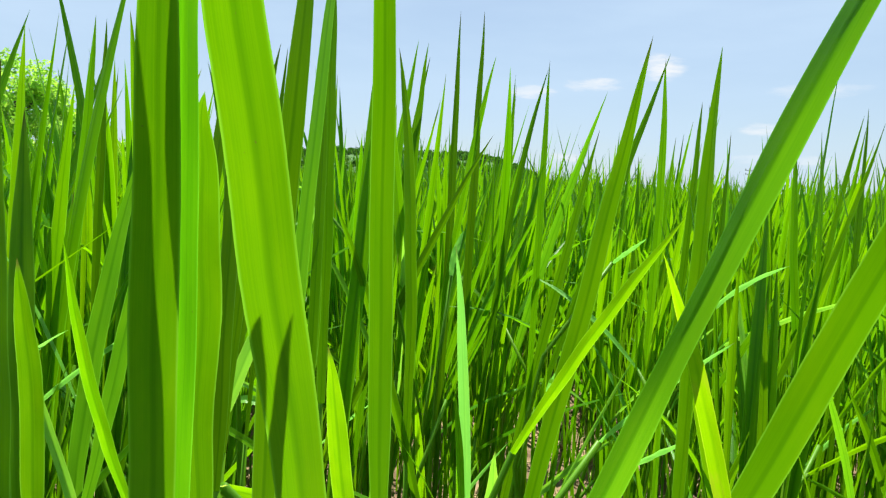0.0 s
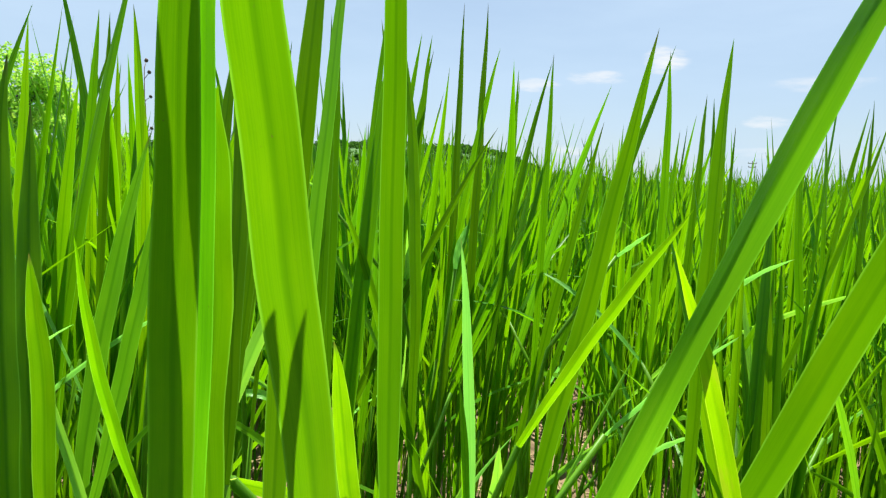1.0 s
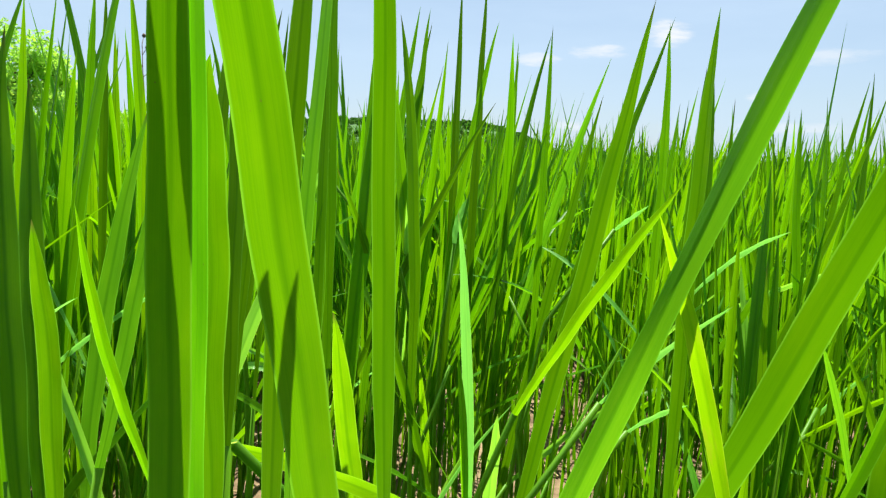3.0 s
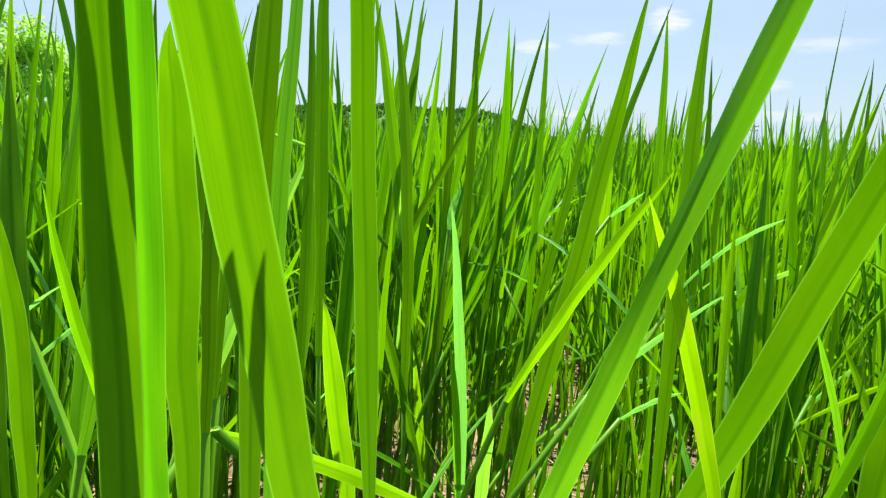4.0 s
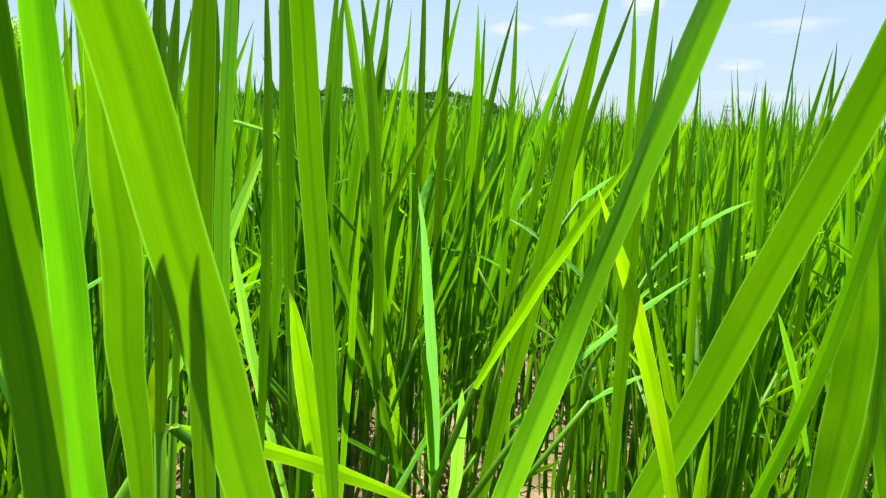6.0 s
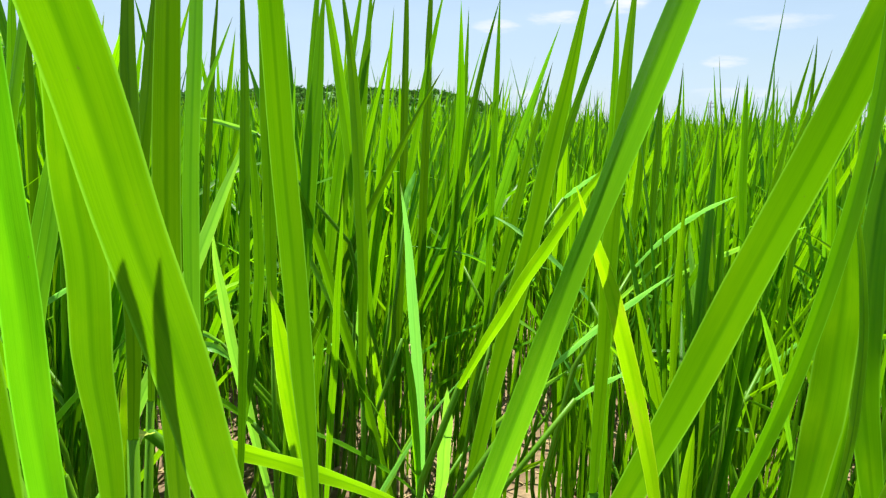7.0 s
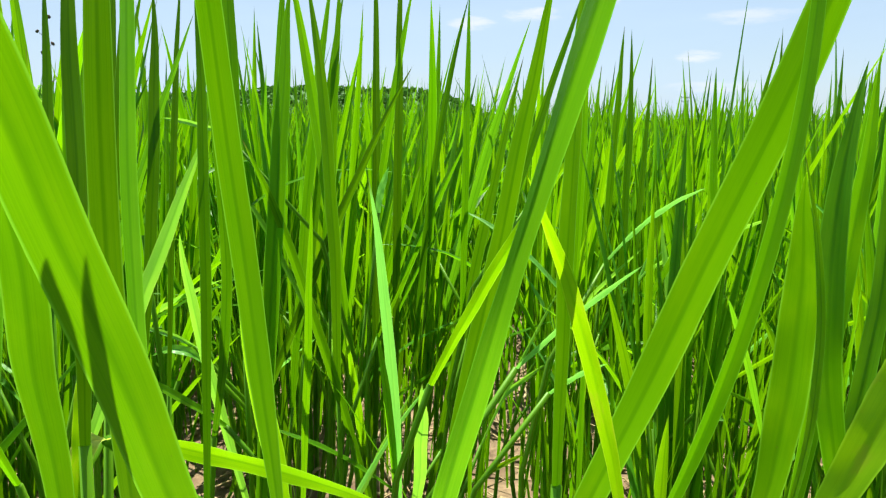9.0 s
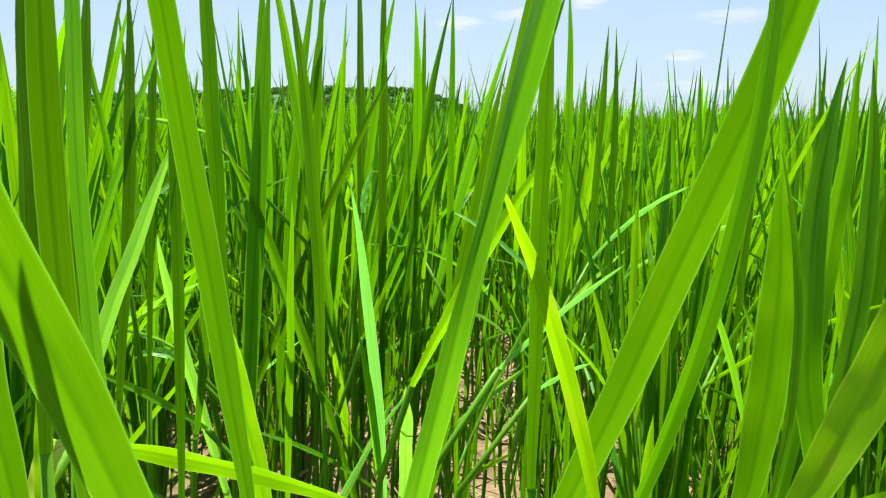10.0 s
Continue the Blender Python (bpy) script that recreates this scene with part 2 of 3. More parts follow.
def long_profile(foot, power):
    """Width of a long leaf: foot is its share at the collar, power how late it tapers."""
    return lambda s: (foot + (1 - foot) * min(1.0, s / 0.22)) * (1.0 - s ** power)


def blade_mesh(name, tip, mid, base, width, side, fold, mat, rows=24, cols=6, ripple=0.0, seed=0, origin=(0, 0, 0), twist=0.0, outline=profile, turned=1.0):
    """A leaf on a bow from base over mid to tip. side: across the leaf; fold: how far each half rises from flat, in degrees."""
    o = Vector(origin)
    a, b, c = Vector(base) - o, Vector(mid) - o, Vector(tip) - o
    k = 2 * b - 0.5 * (a + c)
    verts, uvs, faces = [], [], []
    cf, sf = math.cos(radians(fold)), math.sin(radians(fold))
    for i in range(rows + 1):
        s = i / rows
        p = a * (1 - s) ** 2 + k * 2 * s * (1 - s) + c * s * s
        along = ((k - a) * (1 - s) + (c - k) * s).normalized()
        across = (side - along * side.dot(along)).normalized()
        if twist:
            across = Matrix.Rotation(radians(twist * min(1.0, s / turned)), 3, along) @ across
        up = across.cross(along)
        w = width * outline(s)
        if ripple:
            p = p + across * (width * 0.10 * noise.noise((s * 5.0, seed * 1.7, 0.0)))
        for j in range(cols + 1):
            u = j / cols - 0.5
            if ripple and j in (0, cols):
                u *= 1.0 + 0.02 * noise.noise((s * 160.0, seed * 2.3, j))
            wave = ripple * width * math.sin(seed * 3.1 + s * 23.0 + (2.0 if u > 0 else 0.0)) * abs(u) * 2
            verts.append(p + across * (w * u * cf) + up * (w * abs(u) * sf + wave * outline(s)))
            uvs.append((u + 0.5, s))
    for i in range(rows):
        for j in range(cols):
            q = i * (cols + 1) + j
            faces.append((q, q + 1, q + cols + 2, q + cols + 1))
    return mesh_of(name, verts, faces, mat, uvs)


def tube_mesh(name, points, radii, mat, sides=7):
    verts, faces, uvs = [], [], []
    for i, (p, r) in enumerate(zip(points, radii)):
        p = Vector(p)
        along = (Vector(points[min(i + 1, len(points) - 1)]) - Vector(points[max(i - 1, 0)])).normalized()
        x = along.orthogonal().normalized()
        y = along.cross(x)
        for j in range(sides):
            a = 2 * math.pi * j / sides
            verts.append(p + x * (r * math.cos(a)) + y * (r * math.sin(a)))
            uvs.append((0.2 + 0.2 * math.cos(a), i / len(points)))
    for i in range(len(points) - 1):
        for j in range(sides):
            faces.append((i * sides + j, i * sides + (j + 1) % sides, (i + 1) * sides + (j + 1) % sides, (i + 1) * sides + j))
    faces.append(tuple(range((len(points) - 1) * sides, len(points) * sides)))
    return mesh_of(name, verts, faces, mat, uvs)


# ---- ground ----
def bumpy(x, y):
    return 0.012 * noise.noise((x * 7, y * 7, 0.3)) + 0.008 * noise.noise((x * 19, y * 19, 2.1)) + 0.02 * noise.noise((x * 1.3, y * 1.3, 5.0))


def build_ground():
    verts, faces = [(0, 0, bumpy(0, 0))], []
    radii, r = [], 0.05
    while r < 3500:
        radii.append(r)
        r *= 1.045 if r < 6 else 1.25
    sides = 128
    for r in radii:
        for j in range(sides):
            a = 2 * math.pi * j / sides
            x, y = r * math.sin(a), r * math.cos(a)
            verts.append((x, y, bumpy(x, y) if r < 6 else 0.0))
    for j in range(sides):
        faces.append((0, 1 + (j + 1) % sides, 1 + j))
    for i in range(len(radii) - 1):
        for j in range(sides):
            faces.append((1 + i * sides + j, 1 + i * sides + (j + 1) % sides, 1 + (i + 1) * sides + (j + 1) % sides, 1 + (i + 1) * sides + j))
    tagged(new("ground", mesh_of("ground", verts, faces, SOIL)), "dry brown cracked paddy soil under the rice", "ground", kind="structure")


build_ground()

# ---- the field ----
def build_litter():
    """Dead straw and leaf scraps on the soil between the clumps."""
    r = random.Random(12)
    v, f = [], []
    for _ in range(1500):
        d, a = r.uniform(0.5, 2.6), radians(r.uniform(-46, 46))
        p = Vector((d * math.sin(a), d * math.cos(a), 0))
        p.z = bumpy(p.x, p.y) + 0.003
        turn, rise = r.uniform(0, 6.28), r.uniform(-0.05, 0.35)
        along = Vector((math.cos(turn), math.sin(turn), rise)).normalized() * r.uniform(0.03, 0.13)
        side = Vector((-math.sin(turn), math.cos(turn), 0)) * r.uniform(0.0012, 0.004)
        bow = Vector((0, 0, r.uniform(0.002, 0.015)))
        q = len(v)
        v += [p - side, p + side, p + along * 0.5 - side + bow, p + along * 0.5 + side + bow, p + along - side * 0.4, p + along + side * 0.4]
        v += [w + Vector((0, 0, -0.0015)) for w in v[q:q + 6]]
        f += [(q, q + 1, q + 3, q + 2), (q + 2, q + 3, q + 5, q + 4), (q + 6, q + 8, q + 9, q + 7), (q + 8, q + 10, q + 11, q + 9), (q, q + 2, q + 8, q + 6), (q + 1, q + 7, q + 9, q + 3), (q + 2, q + 4, q + 10, q + 8), (q + 3, q + 9, q + 11, q + 5)]
    tagged(new("straw_litter", mesh_of("straw_litter", v, f, STRAW)), "dead straw scattered on the dry soil", "straw", kind="stuff")


build_litter()
rng = random.Random(7)
FIELD_ROWS = "rice plants of the near field"


def rice_plant(seed):
    """A clump: culms that fan out a little, and long erect leaves that leave them at several heights."""
    r = random.Random(seed)
    plant = empty("rice_plant", (0, 0, 0))
    tagged(plant, "green rice clump with long erect narrow leaves in dry soil", "rice plant", FIELD_ROWS)
    culms = []
    for i in range(5):
        a = r.uniform(0, 2 * math.pi)
        lean = r.uniform(0.02, 0.08)
        foot = Vector((0.018 * math.cos(a), 0.018 * math.sin(a), -0.01))
        head = Vector((lean * math.cos(a), lean * math.sin(a), r.uniform(0.28, 0.37)))
        bend = (foot + head) / 2 + Vector((-0.01 * math.cos(a), -0.01 * math.sin(a), 0.02))
        part("culm", tube_mesh("culm", [foot, bend, head], [0.0032, 0.0026, 0.0014], CULM, 5), plant)
        culms.append((foot, bend, head, a))
    for i in range(20):
        foot, bend, head, a = culms[i % 5]
        s = r.uniform(0.2, 1.0)
        base = foot.lerp(bend, s * 2) if s < 0.5 else bend.lerp(head, s * 2 - 1)
        a += r.uniform(-0.9, 0.9)
        length = r.uniform(0.28, 0.45) * (1.0 if i % 5 else 0.62)
        lean = r.uniform(1, 14) if i % 7 else r.uniform(18, 50)
        out = Vector((math.cos(a), math.sin(a), 0))
        droop = r.uniform(1.05, 1.4) if i % 14 else r.uniform(1.7, 2.3)
        l1, l2 = radians(lean), radians(min(lean * droop + 3, 115))
        mid = base + (out * math.sin(l1) + Vector((0, 0, math.cos(l1)))) * (length / 2)
        tip = mid + (out * math.sin(l2) + Vector((0, 0, math.cos(l2)))) * (length / 2)
        turn = a + math.pi / 2 + r.uniform(-0.7, 0.7)
        side = Vector((math.cos(turn), math.sin(turn), 0))
        mat = r.choice((LEAF, LEAF, LEAF, LEAF_YOUNG, LEAF_DARK, LEAF_DARK, LEAF_BLUE) if i % 5 else (LEAF, LEAF_YOUNG))
        part("leaf", blade_mesh("leaf", tip, mid, base, r.uniform(0.010, 0.0165), side, r.uniform(12, 40), mat, rows=9, cols=2, seed=i), plant)
    return plant


def spots(r0, r1, half_angle, per_m2, seed, turn=0.0):
    """Uneven transplanted rows within a ring sector about the start of the walk."""
    r = random.Random(seed)
    n = int(per_m2 * half_angle / 180 * math.pi * (r1 * r1 - r0 * r0))
    for _ in range(n):
        d = math.sqrt(r.uniform(r0 * r0, r1 * r1))
        a = radians(turn + r.uniform(-half_angle, half_angle))
        yield d * math.sin(a), d * math.cos(a), r


def sorted_spots(*given):
    """The same, the nearest first."""
    return sorted(spots(*given), key=lambda q: q[0] ** 2 + q[1] ** 2)


def clear_spot(x, y):
    """Small bare patches of soil between the clumps, kept open along the camera's sight lines."""
    for cx, cy, rad in ((0.17, 0.86, 0.06), (0.21, 1.02, 0.085), (0.27, 1.20, 0.10), (0.36, 0.94, 0.06), (0.43, 1.12, 0.10), (0.74, 1.11, 0.08), (1.24, 1.80, 0.10), (-0.62, 1.12, 0.06)):
        if (x - cx) ** 2 + (y - cy) ** 2 < rad * rad:
            return False
    # no clumps just ahead of the camera, so those behind get light
    return not (-0.30 < x < 0.16 and y < 0.84)


kinds = [rice_plant(100 + i) for i in range(12)]
placed = []
for x, y, r in sorted_spots(0.62, 3.0, 46, 74, 11):
    if len(placed) >= 275 or not clear_spot(x, y):
        continue
    if any((x - px) ** 2 + (y - py) ** 2 < 0.076 ** 2 for px, py in placed):
        continue
    placed.append((x, y))
    k = len(placed) - 1
    if k in (3, 5, 6):      # nearest clumps moved farther back: the gap lets light onto leaves in view
        x, y = x * 2.5, y * 2.5
    size = r.uniform(0.92, 1.12) * (1.06 if x < 0.1 and y < 1.3 else 0.97)
    where = pose(x, y, bumpy(x, y), r.uniform(-5, 5), r.uniform(-2, 9)) @ pose(0, 0, 0, 0, 0, r.uniform(0, 360))
    if k < len(kinds):
        kinds[k].matrix_basis = where
        kinds[k].scale = (size, size, size)
    else:
        twin = copy_thing(kinds[k % len(kinds)], where)
        twin.scale = (size, size, size)


def field_stuff(name, label, places, leaves, segs, width, lengths, seed, top=1.0, foot=(0.02, 0.28), lean=14):
    """Many rice leaves as one mesh: strips with a fold along the middle."""
    r = np.random.RandomState(seed)
    xy = np.array(places)
    n = len(xy) * leaves
    base = np.repeat(xy, leaves, axis=0) + r.normal(0, 0.03, (n, 2))
    a = r.uniform(0, 2 * np.pi, n)
    l1 = np.radians(np.abs(r.normal(0, lean, n)) + 2)
    l2 = np.minimum(l1 * r.uniform(1.1, 1.6, n) + 0.05, 1.5)
    z0 = r.uniform(foot[0], foot[1], n) * top
    ln = r.uniform(lengths[0], lengths[1], n) * top
    turn = a + np.pi / 2 + r.uniform(-0.8, 0.8, n)
    out = np.stack([np.cos(a), np.sin(a)], 1)
    side = np.stack([np.cos(turn), np.sin(turn), 0 * turn], 1)
    p0 = np.column_stack([base, z0])
    p1 = p0 + np.column_stack([out * (np.sin(l1) * ln / 2)[:, None], np.cos(l1) * ln / 2])
    p2 = p1 + np.column_stack([out * (np.sin(l2) * ln / 2)[:, None], np.cos(l2) * ln / 2])
    k = 2 * p1 - 0.5 * (p0 + p2)
    wid = width * r.uniform(0.75, 1.25, n)
    cols = 3 if segs > 2 else 2
    verts = np.empty((n, segs + 1, cols, 3), dtype=np.float32)
    uv = np.empty((n, segs + 1, cols, 2), dtype=np.float32)
    inward = np.column_stack([-out * 0.35, np.full(n, 0.1)])
    for i in range(segs + 1):
        s = i / segs
        p = p0 * (1 - s) ** 2 + k * (2 * s * (1 - s)) + p2 * s * s
        w = wid * max(profile(s), 0.02)
        for j in range(cols):
            u = j / (cols - 1) - 0.5
            verts[:, i, j] = p + side * (w * u)[:, None] + inward * (w * abs(u))[:, None]
            uv[:, i, j] = (u + 0.5, s)
    grid = np.arange(n * (segs + 1) * cols).reshape(n, segs + 1, cols)
    quads = np.stack([grid[:, :-1, :-1], grid[:, :-1, 1:], grid[:, 1:, 1:], grid[:, 1:, :-1]], -1).reshape(-1, 4)
    me = bpy.data.meshes.new(name)
    me.vertices.add(n * (segs + 1) * cols)
    me.vertices.foreach_set("co", verts.ravel())
    me.loops.add(quads.size)
    me.loops.foreach_set("vertex_index", quads.ravel().astype(np.int32))
    me.polygons.add(len(quads))
    me.polygons.foreach_set("loop_start", np.arange(0, quads.size, 4, dtype=np.int32))
    me.polygons.foreach_set("use_smooth", np.ones(len(quads), dtype=bool))
    me.update(calc_edges=True)
    layer = me.uv_layers.new(name="UVMap")
    layer.data.foreach_set("uv", uv.reshape(-1, 2)[quads.ravel()].ravel())
    me.materials.append(LEAF_FIELD)
    me.validate()
    tagged(new(name, me), label, "rice field", kind="stuff")


field_stuff("rice_field", "dense green rice crop in the middle distance", [(x, y) for x, y, r in spots(2.0, 6.5, 46, 48, 21)], 15, 5, 0.0125, (0.32, 0.52), 1)
field_stuff("rice_field", "dense green rice crop beyond the near clumps", [(x, y) for x, y, r in spots(6.5, 13, 46, 32, 24)], 10, 3, 0.016, (0.32, 0.52), 5)
field_stuff("rice_field", "green rice crop around the clearing behind", [(x, y) for x, y, r in spots(0.45, 4, 132, 62, 22, 180)], 11, 3, 0.017, (0.32, 0.52), 2)
field_stuff("rice_field", "green rice crop stretching away behind", [(x, y) for x, y, r in spots(4, 14, 132, 26, 25, 180)], 7, 2, 0.040, (0.32, 0.52), 6)
field_stuff("rice_field", "even green rice crop further off", [(x, y) for x, y, r in spots(13, 40, 47, 9, 23)], 7, 2, 0.032, (0.32, 0.52), 3)
field_stuff("rice_undergrowth", "low young rice leaves between the clumps", [(x, y) for x, y, r in spots(0.57, 2.6, 46, 135, 31) if clear_spot(x, y)], 10, 4, 0.0060, (0.20, 0.56), 7, 0.80, (-0.01, 0.12), 7)
far_spots = []
far_rng = random.Random(5)
while len(far_spots) < 11000:
    d = 40 * (8.0 ** far_rng.random())
    a = radians(far_rng.uniform(-48, 48))
    far_spots.append((d * math.sin(a), d * math.cos(a)))
field_stuff("rice_field", "distant level green rice fields", far_spots, 5, 2, 0.06, (0.32, 0.52), 4)


def build_canopy():
    """The closed top of the far crop, seen almost edge on."""
    verts, faces, rings, sides = [], [], 26, 160
    for i in range(rings):
        d = 14 * (1500 / 14) ** (i / (rings - 1))
        for j in range(sides + 1):
            a = radians(-180 + 360 * j / sides)
            z = 0.42 + 0.05 * noise.noise((d * math.sin(a) * 0.8, d * math.cos(a) * 0.8, 0))
            verts.append((d * math.sin(a), d * math.cos(a), z))
    for i in range(rings - 1):
        for j in range(sides):
            q = i * (sides + 1) + j
            faces.append((q, q + 1, q + sides + 2, q + sides + 1))
    tagged(new("far_crop", mesh_of("far_crop", verts, faces, CANOPY)), "closed canopy of distant green rice fields", "rice field", kind="stuff")


build_canopy()

# ---- distance: hill, trees, pole ----
HILL_AZ = (-60, -36, -27, -17, -13.7, -8, -5, -2, 2.5, 4.4, 5.9, 8, 10, 12.5, 16, 26)
HILL_EL = (0.8, 1.2, 1.5, 1.85, 2.15, 2.65, 2.85, 2.6, 2.7, 2.35, 1.85, 1.0, 0.5, 0.25, 0.1, 0.0)


def hill_top(az):
    return float(np.interp(az, HILL_AZ, HILL_EL))


def build_hill():
    verts, faces = [], []
    n, m = 172, 10
    for i in range(n + 1):
        az = -60 + 86 * i / n
        for j in range(m + 1):
            d = 250 + 90 * j / m
            rise = math.sin(math.pi * 0.5 * min(1.0, j / 6)) * (1 if j <= 6 else 1 - (j - 6) * 0.06)
            z = 308 * math.tan(radians(hill_top(az))) * rise * 0.90 + 1.0 * noise.noise((az * 0.9, d * 0.04, 0)) * rise
            verts.append((d * math.sin(radians(az)), d * math.cos(radians(az)), z))
    for i in range(n):
        for j in range(m):
            q = i * (m + 1) + j
            faces.append((q, q + 1, q + m + 2, q + m + 1))
    tagged(new("hill", mesh_of("hill", verts, faces, HILL)), "long low hill under dark green scrub beyond the fields", "hill", kind="structure")
    # scrub and trees: many small leafy clumps
    r = random.Random(3)
    v, f, uv = [], [], []
    for _ in range(2600):
        az = r.uniform(-50, 21)
        k = r.random()
        d = 250 + 55 * k
        top = 308 * math.tan(radians(hill_top(az))) * math.sin(math.pi * 0.5 * min(1.0, (d - 250) / 54)) * 0.90
        if top < 0.4 and k < 0.3:
            continue
        size = r.uniform(0.7, 1.9) if hill_top(az) > 1 else r.uniform(0.4, 0.9)
        c = Vector((d * math.sin(radians(az)), d * math.cos(radians(az)), top + size * 0.4))
        for _ in range(26):
            w = Vector((r.gauss(0, 1), r.gauss(0, 1), r.gauss(0, 1))).normalized()
            p = c + w * size * r.uniform(0.6, 1.1)
            x = w.orthogonal().normalized()
            y = w.cross(x)
            s = size * r.uniform(0.25, 0.5)
            q = len(v)
            tilt = w * s * r.uniform(-0.5, 0.5)
            v += [p + x * s + tilt, p + y * s * 0.8, p - x * s - tilt, p - y * s * 0.8]
            uv += [(0, 0), (1, 0), (1, 1), (0, 1)]
            f.append((q, q + 1, q + 2, q + 3))
    tagged(new("hill_woods", mesh_of("hill_woods", v, f, WOODS, uv)), "dark green scrub and small trees on the hill", "woods", kind="stuff")


build_hill()


def tree(at, height, spread, seed, leaf=0.085, count=12000, label="leafy yellow-green shrub tree at the field edge"):
    r = random.Random(seed)
    thing = empty("tree", at)
    tagged(thing, label, "tree")
    part("trunk", tube_mesh("trunk", [(0, 0, -0.1), (0.05, 0.02, height * 0.25), (0.02, 0.06, height * 0.5), (0.1, 0.05, height * 0.75)], [0.09, 0.07, 0.05, 0.02], BARK, 8), thing)
    ends = [Vector((0.1, 0.05, height * 0.8))]
    for i in range(9):
        a = i * 2.4 + r.uniform(-0.4, 0.4)
        z = height * r.uniform(0.2, 0.6)
        e = Vector((math.cos(a) * spread * r.uniform(0.5, 1.0), math.sin(a) * spread * r.uniform(0.5, 1.0), min(height * 0.95, z + height * r.uniform(0.15, 0.4))))
        m = Vector((e.x * 0.5, e.y * 0.5, (z + e.z) / 2 + 0.1))
        part("limb", tube_mesh("limb", [(0.03, 0.03, z), m, e], [0.035, 0.024, 0.008], BARK, 6), thing)
        ends += [e, m.lerp(e, 0.5)]
    clumps = [(e + Vector((r.gauss(0, 0.15), r.gauss(0, 0.15), r.gauss(0, 0.1))) * spread, r.uniform(0.18, 0.38) * spread) for e in ends for _ in range(2)]
    v, f, uv = [], [], []
    for _ in range(count):
        c, s = r.choice(clumps)
        w = Vector((r.gauss(0, 1), r.gauss(0, 1), r.gauss(0, 0.8))).normalized()
        p = c + w * s * r.random() ** 0.4
        p.z = max(p.z, 0.25)
        along = Vector((r.gauss(0, 1), r.gauss(0, 1), r.gauss(-0.4, 0.6))).normalized()
        side = along.orthogonal().normalized()
        side = Matrix.Rotation(r.uniform(0, 6.28), 3, along) @ side
        n = leaf * r.uniform(0.6, 1.3)
        q = len(v)
        v += [p, p + along * n * 0.5 + side * n * 0.28, p + along * n, p + along * n * 0.5 - side * n * 0.28]
        uv += [(0.5, 0), (1, 0.5), (0.5, 1), (0, 0.5)]
        f.append((q, q + 1, q + 2, q + 3))
    part("crown", mesh_of("crown", v, f, BUSH_LEAF, uv), thing)
    return thing


for az, d, h, s, seed in ((-37.0, 16.5, 2.85, 1.25, 1), (-33.2, 17.5, 2.6, 1.1, 2), (-30.4, 19, 2.2, 1.0, 3), (-28.0, 21, 1.75, 0.9, 7), (-41.0, 16, 2.9, 1.3, 4)):
    tree((d * math.sin(radians(az)), d * math.cos(radians(az)), 0), h, s, seed)
for az, d, h, s, seed in ((36.3, 120, 2.0, 2.0, 5), (37.8, 125, 2.4, 2.2, 6)):
    tree((d * math.sin(radians(az)), d * math.cos(radians(az)), 0), h, s, seed, 0.35, 1500, "distant dark green tree on the field boundary")


def utility_pole(az, d, height):
    at = (d * math.sin(radians(az)), d * math.cos(radians(az)), 0)
    thing = empty("utility_pole", at)
    tagged(thing, "distant grey utility pole with two crossarms", "utility pole")
    part("post", tube_mesh("post", [(0, 0, -0.3), (0, 0, height)], [0.16, 0.10], CONCRETE, 8), thing)
    for z, half in ((height - 0.5, 0.9), (height - 1.3, 0.8)):
        arm = part("crossarm", tube_mesh("crossarm", [(-half, 0, z), (half, 0, z)], [0.07, 0.07], CONCRETE, 6), thing)
        for x in (-half * 0.9, half * 0.9):
            part("insulator", tube_mesh("insulator", [(x, 0, z), (x, 0, z + 0.18), (x, 0, z + 0.3)], [0.05, 0.07, 0.03], CONCRETE, 6), arm)


utility_pole(24.75, 150, 6.4)

def weed_stalk(at, height, seed):
    """A dry weed with a few dark seed heads."""
    r = random.Random(seed)
    thing = empty("weed_stalk", at)
    tagged(thing, "thin dry brown weed stalk with dark seed heads", "weed")
    part("stalk", tube_mesh("stalk", [(0, 0, -0.02), (0.004, 0.002, height * 0.5), (0.0, 0.006, height)], [0.003, 0.0022, 0.001], DRY_STALK, 6), thing)
    for i in range(7):
        z = height * (0.80 + 0.033 * i)
        a = i * 2.4
        out = Vector((math.cos(a), math.sin(a), 0.8)).normalized() * r.uniform(0.015, 0.035)
        foot = Vector((0.001, 0.004, z))
        part("twig", tube_mesh("twig", [foot, foot + out], [0.001, 0.0007], DRY_STALK, 5), thing)
        e = foot + out
        part("seed_head", tube_mesh("seed_head", [e, e + out * 0.1, e + out * 0.28, e + out * 0.4], [0.001, 0.005, 0.005, 0.001], DRY_STALK, 6), thing)


weed_stalk((-0.78, 1.73, 0.0), 0.84, 4)

# ---- shoots that stand close round the camera's way ----
# about where the camera is; the leaves are faced towards it
VIEWPOINT = Vector((0.02, 0.0, 0.60))
NEAR_GROUP = "rice shoots at the clearing"
